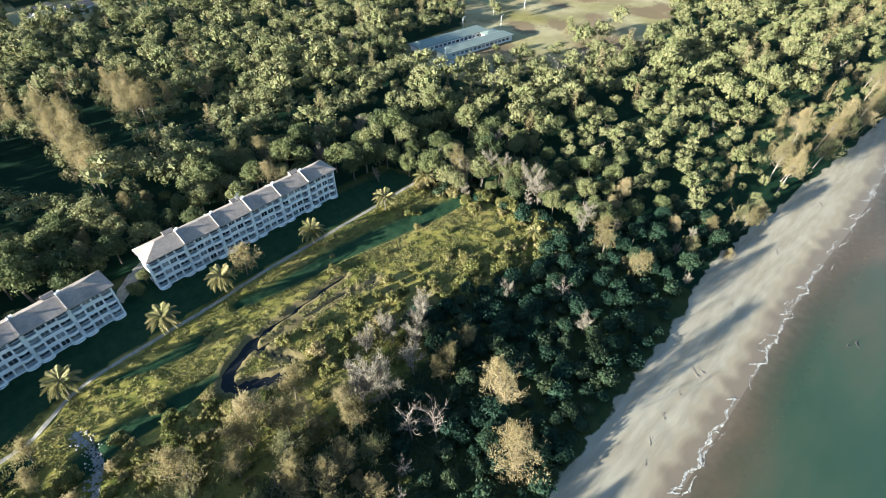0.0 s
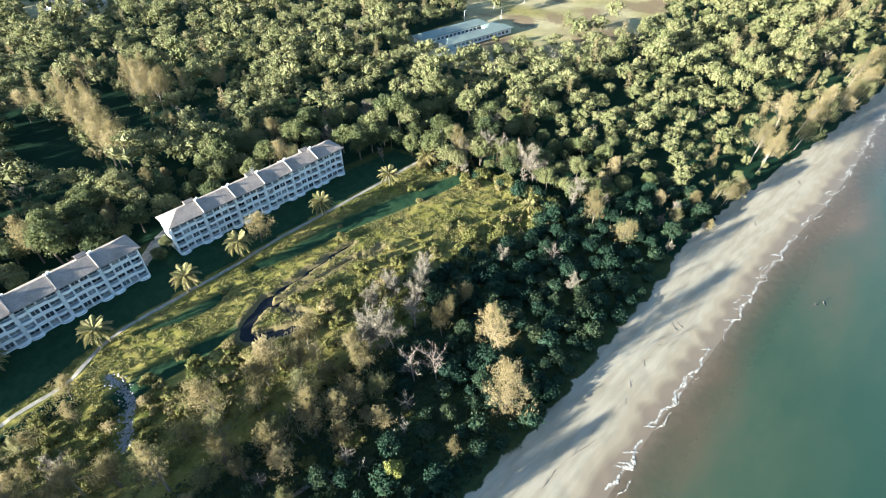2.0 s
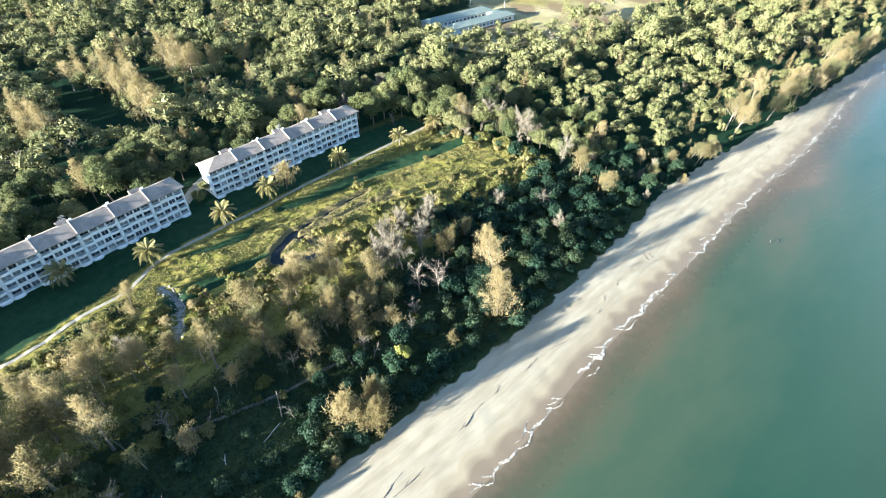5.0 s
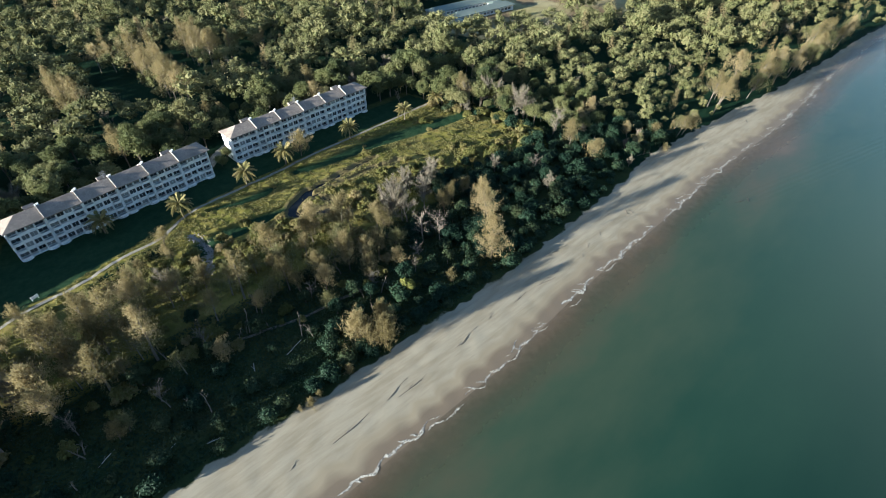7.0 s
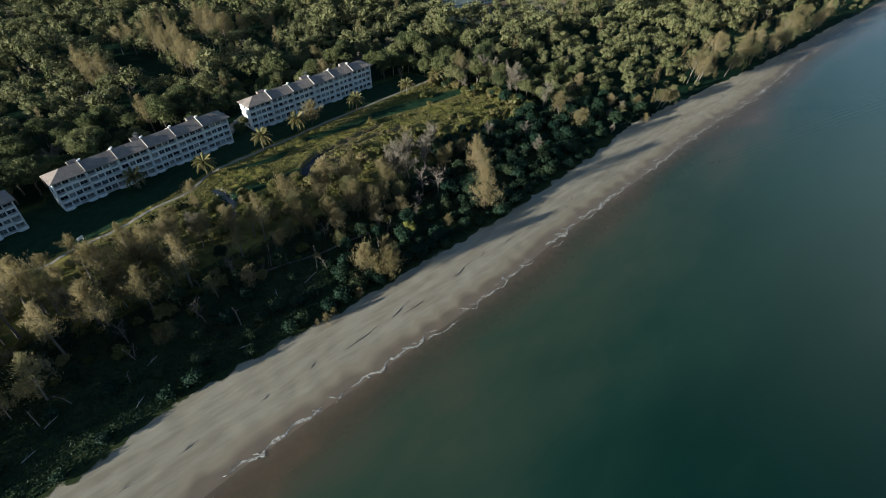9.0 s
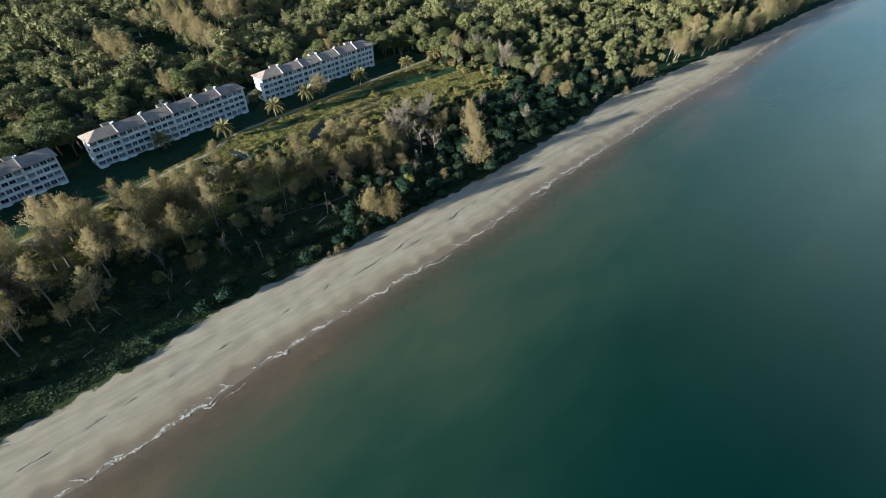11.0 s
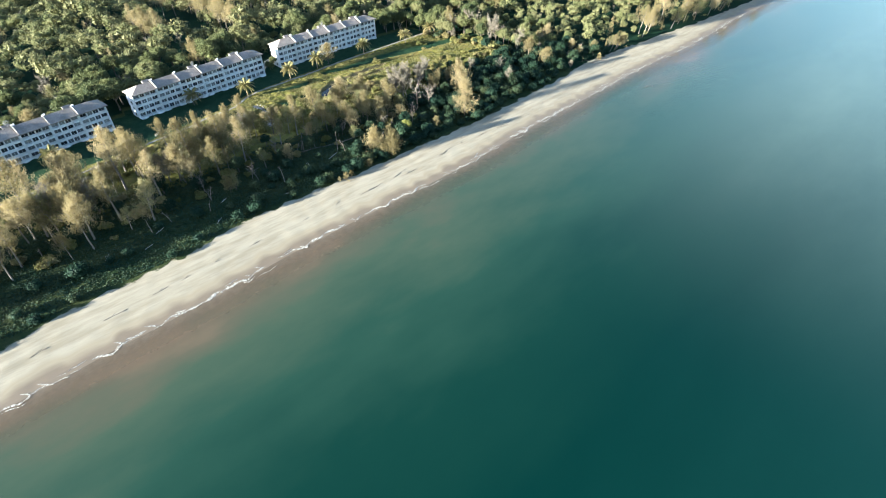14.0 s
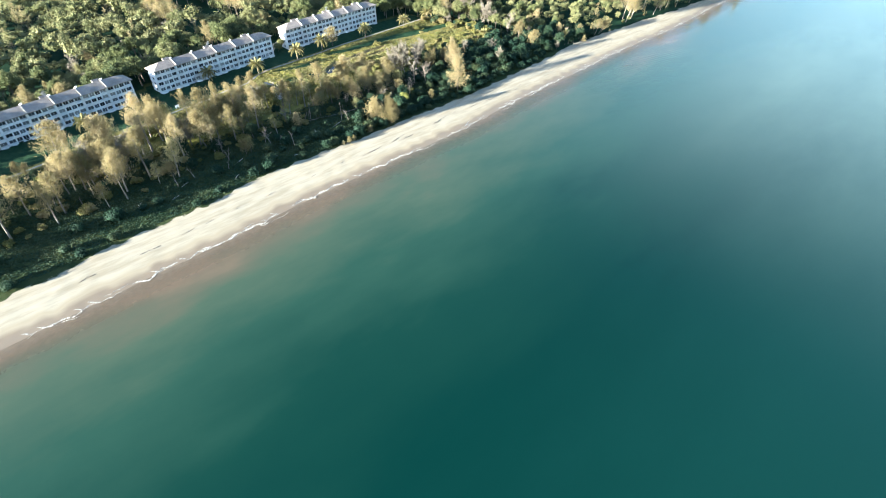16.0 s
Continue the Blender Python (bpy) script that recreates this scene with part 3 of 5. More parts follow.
def apartment_block(m):
    block = thing("apartment_block", m, "four-storey white apartment block with bowed balconies and grey tiled roof", "building", "apartment blocks along the shore")
    long = SECTIONS * RUN
    s = Soup().box(0, 1.7, -0.6, long, DEEP, 4 * STOREY)
    part("wall", s.mesh("wall", M_WALL), block)
    slab = Soup().box(0, 0, -0.14, long, 1.7, 0.14).mesh("floor_slab", M_WALL)
    for k in range(5):
        part("floor_slab", slab, block, "", pose(0, 0, k * STOREY + (0.14 if k == 0 else -0.14 if k == 4 else 0)))
    pier = Soup().box(-0.19, -0.12, -0.4, 0.19, 1.7, 4 * STOREY - 0.1).mesh("pier", M_TRIM)
    flat = {w: Soup().box(0, 0, 0.14, w, 0.16, 1.0).mesh("parapet", M_TRIM) for w in (2.5,)}
    bowed = bow(2.7, 0.145, 1.02, 0.14, 0.7).mesh("balcony", M_TRIM)
    frames = {w: window_frame(w - 0.3, 1.95) for w in (2.5, 3.0)}
    panes = {w: Soup().box(0, 0, 0, w - 0.5, 0.02, 1.75).mesh("pane", M_GLASS) for w in (2.5, 3.0)}
    steps = bow(3.6, -0.5, 0.25, 0.3, 1.3).mesh("terrace", M_WALL)
    for k in range(SECTIONS):
        x0 = k * RUN
        for bx in (0.0, 3.2, 5.8, 8.35, 11.5):
            part("pier", pier, block, "", pose(x0 + bx + (0.16 if bx == 0 else 0), 0, 0))
        for bx, w, round_ in BAYS:
            for floor in range(4):
                z = floor * STOREY
                if round_:
                    part("balcony", bowed, block, "", pose(x0 + bx + 0.15, 0, z))
                elif floor:
                    part("parapet", flat[2.5], block, "", pose(x0 + bx, 0, z))
                back = 0.25 if (k + floor) % 3 and not round_ else 0.9
                frame_part = part("window", frames[w], block, "", pose(x0 + bx + 0.15, back, z + 0.9))
                part("pane", panes[w], frame_part, "", pose(0.1, 0.05, 0.1))
            if round_:
                part("terrace", steps, block, "", pose(x0 + bx - 0.3, 0, 0))
        part("roof", roof_slab(x0 + (0.13 if k else 0), x0 + RUN - (0.13 if k < SECTIONS - 1 else 0), k == 0, k == SECTIONS - 1).mesh("roof", M_ROOF), block)
    for k in range(1, SECTIONS):
        lift = 0.45 if k % 2 else 0.3
        s = Soup().prism([(-0.9, 11.5), (DEEP + 0.6, 11.5), (DEEP + 0.6, 11.95 + lift), (DEEP / 2, 14.32 + lift), (-0.9, 12.05 + lift)][::-1], -0.13, 0.13)
        part("firewall", s.mesh("firewall", M_ROOF_EDGE), block, "", pose(k * RUN, 0, 0))
        part("ridge_cap", Soup().box(-0.2, DEEP / 2 - 0.5, 14.1 + lift, 0.2, DEEP / 2 + 0.4, 14.45 + lift).mesh("ridge_cap", M_TRIM), block, "", pose(k * RUN, 0, 0))
        vent = Soup().box(-0.3, -0.3, 0, 0.3, 0.3, 0.8).box(-0.4, -0.4, 0.8, 0.4, 0.4, 0.9)
        part("roof_vent", vent.mesh("roof_vent", M_TRIM), block, "", pose(k * RUN + 0.9, DEEP / 2 + 0.8, 13.8))
        if k % 2:
            tank = Soup().box(-1.5, -1.0, 0, 1.5, 1.0, 1.6).prism([(-1.2, 1.6), (1.2, 1.6), (0, 2.3)], -1.7, 1.7)
            part("dormer", tank.mesh("dormer", M_ROOF), block, "", pose(k * RUN - 1.6, DEEP / 2 + 1.9, 12.6))
    small = Soup().box(-0.06, 0, 0, 0.0, 1.2, 1.3).mesh("side_window", M_GLASS)
    for floor in range(4):
        for y in (3.2, 7.4):
            part("side_window", small, block, "", pose(0, y, floor * STOREY + 1.0))
            part("side_window", small, block, "", pose(long + 0.06, y, floor * STOREY + 1.0))
    return block


def rooftop_antenna(x, y, z, turn):
    a = thing("rooftop_antenna", pose(x, y, z, 0, 0, turn), "dark metal antenna mast on a tiled roof ridge", "antenna", "rooftop antennas")
    part("mast", Soup().tube([(0, 0, -0.4), (0, 0, 3.0)], (0.09, 0.06), 6).mesh("mast", M_METAL), a)
    for z0, half in ((1.6, 0.8), (2.2, 1.1), (2.8, 0.7)):
        part("crossbar", Soup().box(-half, -0.07, z0, half, 0.07, z0 + 0.12).box(-half, -0.5, z0, -half + 0.1, 0.5, z0 + 0.1).box(half - 0.1, -0.5, z0, half, 0.5, z0 + 0.1).mesh("crossbar", M_METAL), a)


BLOCKS = ((15.0, 144.6, 3.4), (-66.6, 133.3, 6.9), (-148.8, 120.6, 8.8))
first_block = apartment_block(pose(BLOCKS[0][0], BLOCKS[0][1], 1.3, 0, 0, BLOCKS[0][2]))
for bx, by, turn in BLOCKS[1:]:
    copy_thing(first_block, pose(bx, by, 1.3, 0, 0, turn))
for bx, by, turn in BLOCKS:
    q = radians(turn)
    u, v = 2.9 * RUN, DEEP / 2
    rooftop_antenna(bx + u * math.cos(q) - v * math.sin(q), by + u * math.sin(q) + v * math.cos(q), 1.3 + 4 * STOREY + 2.6, turn + 30)


def far_building():
    """A low school-like building: two long wings with green roofs, a front porch and a link."""
    b = thing("green_roofed_building", pose(207, 222, 1.4, 0, 0, -6), "long low white building with two pale green metal roofs", "building")

    def wing(x0, y0, x1, y1, high, rise):
        part("wall", Soup().box(x0, y0, 0, x1, y1, high).mesh("wall", M_WALL), b)
        e, mid = 1.2, (y0 + y1) / 2
        s = Soup()
        c = [(x0 - e, y0 - e, high), (x1 + e, y0 - e, high), (x1 + e, y1 + e, high), (x0 - e, y1 + e, high), (x0 + 4, mid, high + rise), (x1 - 4, mid, high + rise)]
        c += [(x, y, z + 0.2) for x, y, z in c]
        up = [(6, 7, 11), (6, 11, 10), (8, 9, 10), (8, 10, 11), (7, 8, 11), (9, 6, 10)]
        s.add(c, up + [(t[0] - 6, t[2] - 6, t[1] - 6) for t in up] + [(0, 1, 7), (0, 7, 6), (1, 2, 8), (1, 8, 7), (2, 3, 9), (2, 9, 8), (3, 0, 6), (3, 6, 9)])
        part("roof", s.mesh("roof", M_GREEN_ROOF), b, "pale green metal roof")
        pane = Soup().box(0, -0.06, 0, 2.2, 0.0, 1.5).mesh("window", M_GLASS)
        for k in range(int((x1 - x0 - 2) / 3.4)):
            part("window", pane, b, "", pose(x0 + 1.4 + 3.4 * k, y0, 1.1))

    wing(8, 0, 62, 9, 3.8, 2.2)
    wing(2, 18, 56, 28, 3.8, 2.4)
    wing(-2, -7, 9, -1.5, 3.2, 1.4)
    wing(50, 10.5, 61, 16.5, 3.4, 1.2)


def street_lamp(x, y, tall):
    lamp = thing("lamp_post", pose(x, y, height(x, y) - 0.1), "thin pale grey lamp post in the dry field", "lamp post", "lamp posts of the field")
    part("pole", Soup().tube([(0, 0, 0), (0, 0, tall)], (0.16, 0.1), 6).mesh("pole", M_TRIM), lamp)
    part("arm", Soup().tube([(0, 0, tall), (0.5, 0, tall + 0.5), (1.8, 0, tall + 0.6)], (0.1, 0.09, 0.08), 5).box(1.5, -0.2, tall + 0.5, 2.4, 0.2, tall + 0.68).mesh("arm", M_TRIM), lamp)


far_building()
for x, y, tall in ((262, 253, 8), (303, 262, 7), (330, 255, 7), (286, 240, 6.5)):
    street_lamp(x, y, tall)


def small_house(x, y, turn):
    h = thing("house", pose(x, y, 1.3, 0, 0, turn), "small pale house with a reddish roof among trees", "house")
    part("wall", Soup().box(-9, -5, 0, 9, 5, 4.5).mesh("wall", M_WALL), h)
    part("roof", Soup().prism([(-6, 4.5), (6, 4.5), (0, 7.5)], -10, 10).mesh("roof", M_TILE), h, "reddish tiled roof")
    for k in range(4):
        part("window", Soup().box(-7 + 4 * k, -5.06, 1.2, -5 + 4 * k, -5, 2.8).mesh("window", M_GLASS), h)


M_TILE = plain("red_roof_tiles", (0.32, 0.20, 0.15), (0.25, 0.17, 0.13), 0.4)
small_house(68, 515, 30)
small_house(92, 500, 20)


# ---- trees ----
def limb(s, a, way, long, r0, r1, bend=0.25, steps=4, sides=5):
    """A bent limb; returns its points."""
    p, d = [np.array(a, float)], np.array(way, float)
    for _ in range(steps):
        d = unit(d + bend * rng.normal(size=3))
        p.append(p[-1] + d * long / steps)
    s.tube(p, np.linspace(r0, r1, steps + 1), sides)
    return p


def broad_tree(tall, wide, lobes, leaves, size, bare_below=0.35):
    """The trunk and the lobed crown of a broad-leaved tree."""
    t, c = Soup(), Soup()
    p = limb(t, (0, 0, -0.3), (0, 0, 1), tall * 0.6, tall * 0.024 + 0.05, tall * 0.012, 0.08, 4, 6)
    mid, low = tall * (0.5 + bare_below / 2), tall * bare_below
    rz = (tall - low) / 2
    spots = []
    for k in range(lobes):
        q, u = k * 2.39996 + rng.uniform(-0.4, 0.4), rng.uniform(-0.75, 1.0)
        h = math.sqrt(max(0.05, 1 - u * u))
        o = np.array((math.cos(q) * h * wide * 0.36, math.sin(q) * h * wide * 0.36, u * rz * 0.68)) * rng.uniform(0.75, 1.12)
        spots.append((o, wide * rng.uniform(0.11, 0.25)))
    for o, r in spots:
        at = o + (0, 0, mid)
        c.add(OCTA * r * rng.uniform(0.6, 0.95, (6, 1)) + at, OCTA_F)
        d = unit(rng.normal(size=(leaves, 3)) + 0.5 * unit(o) + (0, 0, 0.3))
        flakes(c, at + d * r * rng.uniform(0.6, 1.5, (leaves, 1)) ** 0.8 * (1, 1, 0.9), d, size, size * 0.75, 1.15)
    for o, r in spots[::3]:
        limb(t, p[2] + (p[3] - p[2]) * rng.uniform(0, 1), unit(o + (0, 0, mid) - p[2]), np.linalg.norm(o + (0, 0, mid) - p[2]) * 0.85, tall * 0.011, 0.03, 0.1, 3, 4)
    return t, c


PLUMES = 5


def casuarina(tall, wide, boughs, needles, lean=0.0, open_=0.3):
    """A feathery she-oak: a straight stem and rising boughs that carry thin needle sprays."""
    t, c = Soup(), Soup()
    stem = limb(t, (0, 0, -0.3), (lean, 0, 1), tall * 0.97, tall * 0.016 + 0.06, 0.03, 0.05, 7, 6)
    stem = np.array(stem)
    for k in range(boughs):
        u = open_ + (1 - open_) * (k + rng.uniform(0, 1)) / boughs
        a = np.array([np.interp(u * 7, range(8), stem[:, i]) for i in range(3)])
        q = k * 2.39996 + rng.uniform(-0.5, 0.5)
        reach = wide * 0.5 * (1.12 - 0.95 * (u - open_) / (1 - open_)) * rng.uniform(0.55, 1.3)
        p = np.array(limb(t, a, (math.cos(q), math.sin(q), rng.uniform(0.45, 1.0)), reach, 0.07, 0.02, 0.16, 3, 3))
        along = unit(p[-1] - p[0])
        k2 = needles // PLUMES
        for w in np.concatenate([rng.uniform(0.3, 0.9, PLUMES - 1), [1.0]]):
            at = np.array([np.interp(w * 3, range(4), p[:, i]) for i in range(3)]) + rng.normal(size=3) * 0.14 * (0.4 + reach)
            rise = unit(along * 0.55 + (0, 0, 1.0) + rng.normal(size=3) * 0.22)
            big = rng.uniform(0.7, 1.3) * (0.6 + 0.4 * reach / (wide * 0.5))
            up = rng.uniform(-0.9, 1.3, (k2, 1))
            root = at + rise * up * big + rng.normal(size=(k2, 3)) * (0.46 - 0.16 * up) * big
            sprays(c, root, unit(rise + rng.normal(size=(k2, 3)) * 0.6), 0.72 * big, 0.15)
    return t, c


def bare_tree(tall, wide, boughs, twigs):
    """A dead or leafless tree: pale limbs and a haze of twigs."""
    t, c = Soup(), Soup()
    stem = np.array(limb(t, (0, 0, -0.3), (0.05, 0.03, 1), tall * 0.75, 0.2, 0.05, 0.08, 5, 6))
    for k in range(boughs):
        u, q = 0.25 + 0.75 * (k + 0.5) / boughs, k * 2.39996
        a = np.array([np.interp(u * 5, range(6), stem[:, i]) for i in range(3)])
        p = np.array(limb(t, a, (math.cos(q), math.sin(q), rng.uniform(0.9, 1.7)), wide * 0.5 * rng.uniform(0.7, 1.25), 0.08, 0.02, 0.18, 4, 4))
        for j in range(3):
            limb(t, p[1 + j], unit(rng.normal(size=3) + (0, 0, 1.1) + (p[-1] - p[0]) * 0.3), wide * 0.22, 0.04, 0.015, 0.2, 2, 3)
        w = rng.uniform(0.2, 1, twigs)
        root = np.stack([np.interp(w * 4, range(5), p[:, i]) for i in range(3)], 1) + rng.normal(size=(twigs, 3)) * 0.25
        sprays(c, root, unit(rng.normal(size=(twigs, 3)) * 0.6 + (p[-1] - p[0]) / wide + (0, 0, 0.7)), 1.2, 0.09)
    return t, c


def bush(wide, tall, lobes, leaves, size):
    t, c = Soup(), Soup()
    for k in range(lobes):
        q, r = k * 2.39996, wide * 0.5 * math.sqrt((k + 0.3) / lobes)
        rad = rng.uniform(0.3, 0.55) * tall
        at = np.array((math.cos(q) * r * 0.7, math.sin(q) * r * 0.7, tall * rng.uniform(0.35, 0.75) * (1 - 0.3 * r / wide)))
        c.add(ICO * rad * 0.8 + at, ICO_F)
        d = unit(rng.normal(size=(leaves, 3)) + (0, 0, 0.5))
        flakes(c, at + d * rad * rng.uniform(0.8, 1.3, (leaves, 1)), d, size, size * 0.8)
        if k % 2 == 0:
            t.tube([(0, 0, -0.2), at * 0.5, at], (0.06, 0.05, 0.03), 4)
    return t, c


def kinds(name, makers, leaf, bark):
    made = []
    for mk in makers:
        t, c = mk()
        made.append((t.mesh("trunk", bark), c.mesh("crown", leaf)))
    return made


BROAD = kinds("broad", [lambda: broad_tree(11.5, 8.5, 24, 105, 0.52), lambda: broad_tree(9.5, 7.5, 20, 105, 0.5), lambda: broad_tree(13.5, 8, 26, 100, 0.52, 0.3), lambda: broad_tree(8, 8, 20, 105, 0.5, 0.25)], M_LEAF, M_BARK)
SHE_OAK = kinds("sheoak", [lambda: casuarina(12, 9.5, 34, 85, 0.08), lambda: casuarina(10, 9.5, 30, 85, 0.12, 0.25), lambda: casuarina(13.5, 8, 36, 75, 0.05), lambda: casuarina(8.5, 9, 28, 85, 0.1, 0.2)], M_NEEDLE, M_BARK)
GROVE = kinds("grove", [lambda: casuarina(17, 10, 35, 85, 0.05, 0.38), lambda: casuarina(15, 11, 32, 85, 0.1, 0.44), lambda: casuarina(20, 9, 36, 75, 0.04, 0.36), lambda: casuarina(13, 11, 30, 85, 0.08, 0.40)], M_NEEDLE, M_STEM)
GROVE += kinds("olive", [lambda: casuarina(16, 10, 33, 75, 0.06, 0.34), lambda: casuarina(12, 11, 30, 75, 0.1, 0.34)], M_OLIVE, M_STEM)
SHE_OAK += kinds("olive", [lambda: casuarina(11, 9, 34, 75, 0.08, 0.2), lambda: casuarina(8, 8.5, 28, 75, 0.1, 0.15)], M_OLIVE, M_BARK)
TALL_OAK = kinds("talloak", [lambda: casuarina(17, 13, 52, 110, 0.06, 0.06), lambda: casuarina(22, 10.5, 54, 105, 0.03, 0.3)], M_NEEDLE, M_BARK)
SHORE_OAK = kinds("shoreoak", [lambda: casuarina(10.5, 8.5, 46, 120, 0.05, 0.04), lambda: casuarina(9.5, 9, 44, 120, 0.12, 0.04)], M_NEEDLE, M_BARK)
BRIGHT = kinds("bright", [lambda: broad_tree(6.5, 4.6, 18, 90, 0.42, 0.15), lambda: bush(4.5, 3.0, 9, 80, 0.42)], M_BRIGHT, M_BARK)
BARE = kinds("bare", [lambda: bare_tree(11, 8, 18, 95), lambda: bare_tree(9, 7, 16, 95), lambda: bare_tree(12, 5, 12, 30)], M_TWIG, M_PALE_BARK)
DEAD = kinds("dead", [lambda: bare_tree(11, 7, 11, 12), lambda: bare_tree(10, 8, 12, 14)], M_PALE_BARK, M_PALE_BARK)
POLE = kinds("pole", [lambda: bare_tree(9, 2.5, 4, 2), lambda: bare_tree(7, 3, 3, 2), lambda: bare_tree(10, 2, 5, 2)], M_PALE_BARK, M_PALE_BARK)
BUSH = kinds("bush", [lambda: bush(4.5, 3.2, 8, 75, 0.55), lambda: bush(3.4, 2.4, 6, 75, 0.5), lambda: bush(5.5, 4.2, 10, 75, 0.6)], M_SHADED_BUSH, M_BARK)


# Low trees in the same darkened leaves, so that they look shaded.
LOW_TREE = kinds("low", [lambda: broad_tree(6.0, 5.0, 18, 80, 0.45, 0.2), lambda: broad_tree(5.0, 5.0, 16, 80, 0.45, 0.15)], M_SHADED_BUSH, M_BARK)
DRY = kinds("dry", [lambda: bush(5.0, 1.9, 9, 60, 0.45), lambda: bush(3.4, 1.4, 6, 60, 0.42), lambda: bush(6.5, 2.6, 11, 60, 0.5)], M_SCRUB, M_BARK)


def plant(name, stock, which, x, y, size, label, category, group, turn=None, sink=0.0):
    turn = rng.uniform(0, 360) if turn is None else turn
    m = pose(x, y, float(height(x, y)) - sink, 0, 0, turn) @ Matrix.Scale(size, 4)
    tree = thing(name, m, label, category, group)
    trunk, crown = stock[which % len(stock)]
    part("trunk", trunk, tree)
    part("crown", crown, tree)
    return tree


def frond(long, droop):
    """An arching palm frond along +x: a rib and two rows of leaflets."""
    s, k = Soup(), 22
    u = np.linspace(0, 1, k)
    rib = np.stack([long * (u - 0.12 * u ** 3), 0 * u, long * (0.42 * u - droop * u ** 2)], 1)
    s.tube(rib[::3], np.linspace(0.07, 0.015, len(rib[::3])), 3)
    for side in (-1, 1):
        at = np.repeat(rib[2:], 2, 0) + rng.normal(size=(2 * (k - 2), 3)) * 0.04
        w = np.repeat(np.sin(np.pi * np.clip(u[2:] * 0.9 + 0.08, 0, 1)) ** 0.6, 2)[:, None]
        way = unit(np.array((0.55, side * 1.0, -0.55)) + rng.normal(size=at.shape) * 0.18)
        tip = at + way * 1.25 * w
        e = np.array((0.14, 0, 0.0))
        s.add(np.stack([at + e, at - e, tip], 1), np.arange(3 * len(at)))
    return s


FRONDS = [frond(5.2, 0.75).mesh("frond", M_FROND), frond(4.9, 1.05).mesh("frond", M_FROND), frond(4.6, 0.35).mesh("frond", M_FROND)]


def palm(x, y, tall, size=1.0):
    p = thing("coconut_palm", pose(x, y, float(height(x, y)) - 0.1, 0, 0, rng.uniform(0, 360)) @ Matrix.Scale(size, 4), "coconut palm with yellowing fronds beside the footpath", "palm tree", "palms along the footpath")
    u = np.linspace(0, 1, 7)
    bend = np.stack([0.5 * u ** 2, 0 * u, tall * u], 1)
    part("trunk", Soup().tube(bend, 0.24 - 0.1 * u, 7).mesh("trunk", M_PALE_BARK), p)
    for k in range(30):
        tier = k / 30
        part("frond", FRONDS[2 if tier < 0.3 else 0 if tier < 0.7 else 1], p, "", pose(0.5, 0, tall, 0, 18 - 55 * (1 - tier) + rng.uniform(-8, 8), k * 137.5 + rng.uniform(-12, 12)))


for x, y, tall in ((92.5, 127.5, 5.5), (113, 127.5, 6.0), (62.3, 129.6, 6.0), (29.3, 129.0, 7.0), (9.6, 124.5, 6.5), (-17.2, 121.2, 6.0), (-41.5, 131.0, 5.5), (-107.1, 113.2, 5.5)):
    palm(x, y, tall)
palm(117.7, 77.4, 3.5, 0.7)

# single trees whose places are known
for k in range(30):
    x = 205 + 5.7 * k + rng.uniform(-2, 2)
    y = float(scrub_edge(x)) + 3 + abs(rng.normal()) * 7
    tree = plant("casuarina_tree", GROVE, k, x, y, rng.uniform(0.7, 1.1), "pale-stemmed casuarina leaning out over the beach", "tree", "beach casuarinas")
    tree.matrix_basis = pose(x, y, float(height(x, y)), rng.uniform(2, 16), rng.uniform(2, 18), 0) @ pose(0, 0, 0, 0, 0, rng.uniform(0, 360)) @ Matrix.Scale(rng.uniform(0.75, 1.15), 4)
for x, y, k, turn in ((48.3, 28.0, 0, 30), (59.0, 39.6, 1, 80)):
    plant("casuarina_tree", TALL_OAK, k, x, y, 1.0, "tall dense casuarina with golden needles by the beach", "tree", "beach casuarinas", turn)
for x, y, k, size, turn in ((0.6, 22.6, 0, 1.1, 40), (-3.6, 27.4, 1, 1.2, 150), (4.6, 28.2, 0, 0.95, 250)):
    plant("casuarina_tree", SHORE_OAK, k, x, y, size, "bushy golden casuarina at the edge of the sand", "tree", "beach casuarinas", turn)
for x, y, k, size in ((31.2, 28.5, 3, 0.55), (124.5, 43, 1, 1.0), (-34, 47, 3, 0.85), (-63, 42, 3, 0.7), (127, 56, 2, 0.9),
                      (-56.7, 72, 0, 0.95), (-39.4, 99, 0, 0.85), (-24.7, 90, 1, 0.7), (-64.3, 68, 1, 1.0), (-74, 64, 0, 1.05), (-29.5, 97.5, 2, 0.7), (12.8, 79, 0, 0.85), (24, 79, 1, 0.8),
                      (-27.5, 74.5, 2, 0.75), (-45.9, 91, 1, 0.85), (-16, 92, 3, 0.6), (-92, 99, 0, 1.15), (-80, 100, 1, 1.1), (-114.8, 66, 0, 1.1), (-104, 64, 1, 1.15), (-92, 46, 3, 0.8),
                      (9.7, 75, 1, 0.85), (17.8, 72, 3, 0.9), (-3.7, 76, 0, 0.9), (66, 60, 2, 0.75)):
    plant("casuarina_tree", SHE_OAK, k, x, y, size * (0.65 if y > 84 and x < 0 else 1.3 if 50 < y < 78 and x < -40 else 1.4 if 60 < y < 84 and x < 60 else 1.0), "feathery olive-brown casuarina tree in the shore scrub", "tree", "shore casuarinas")
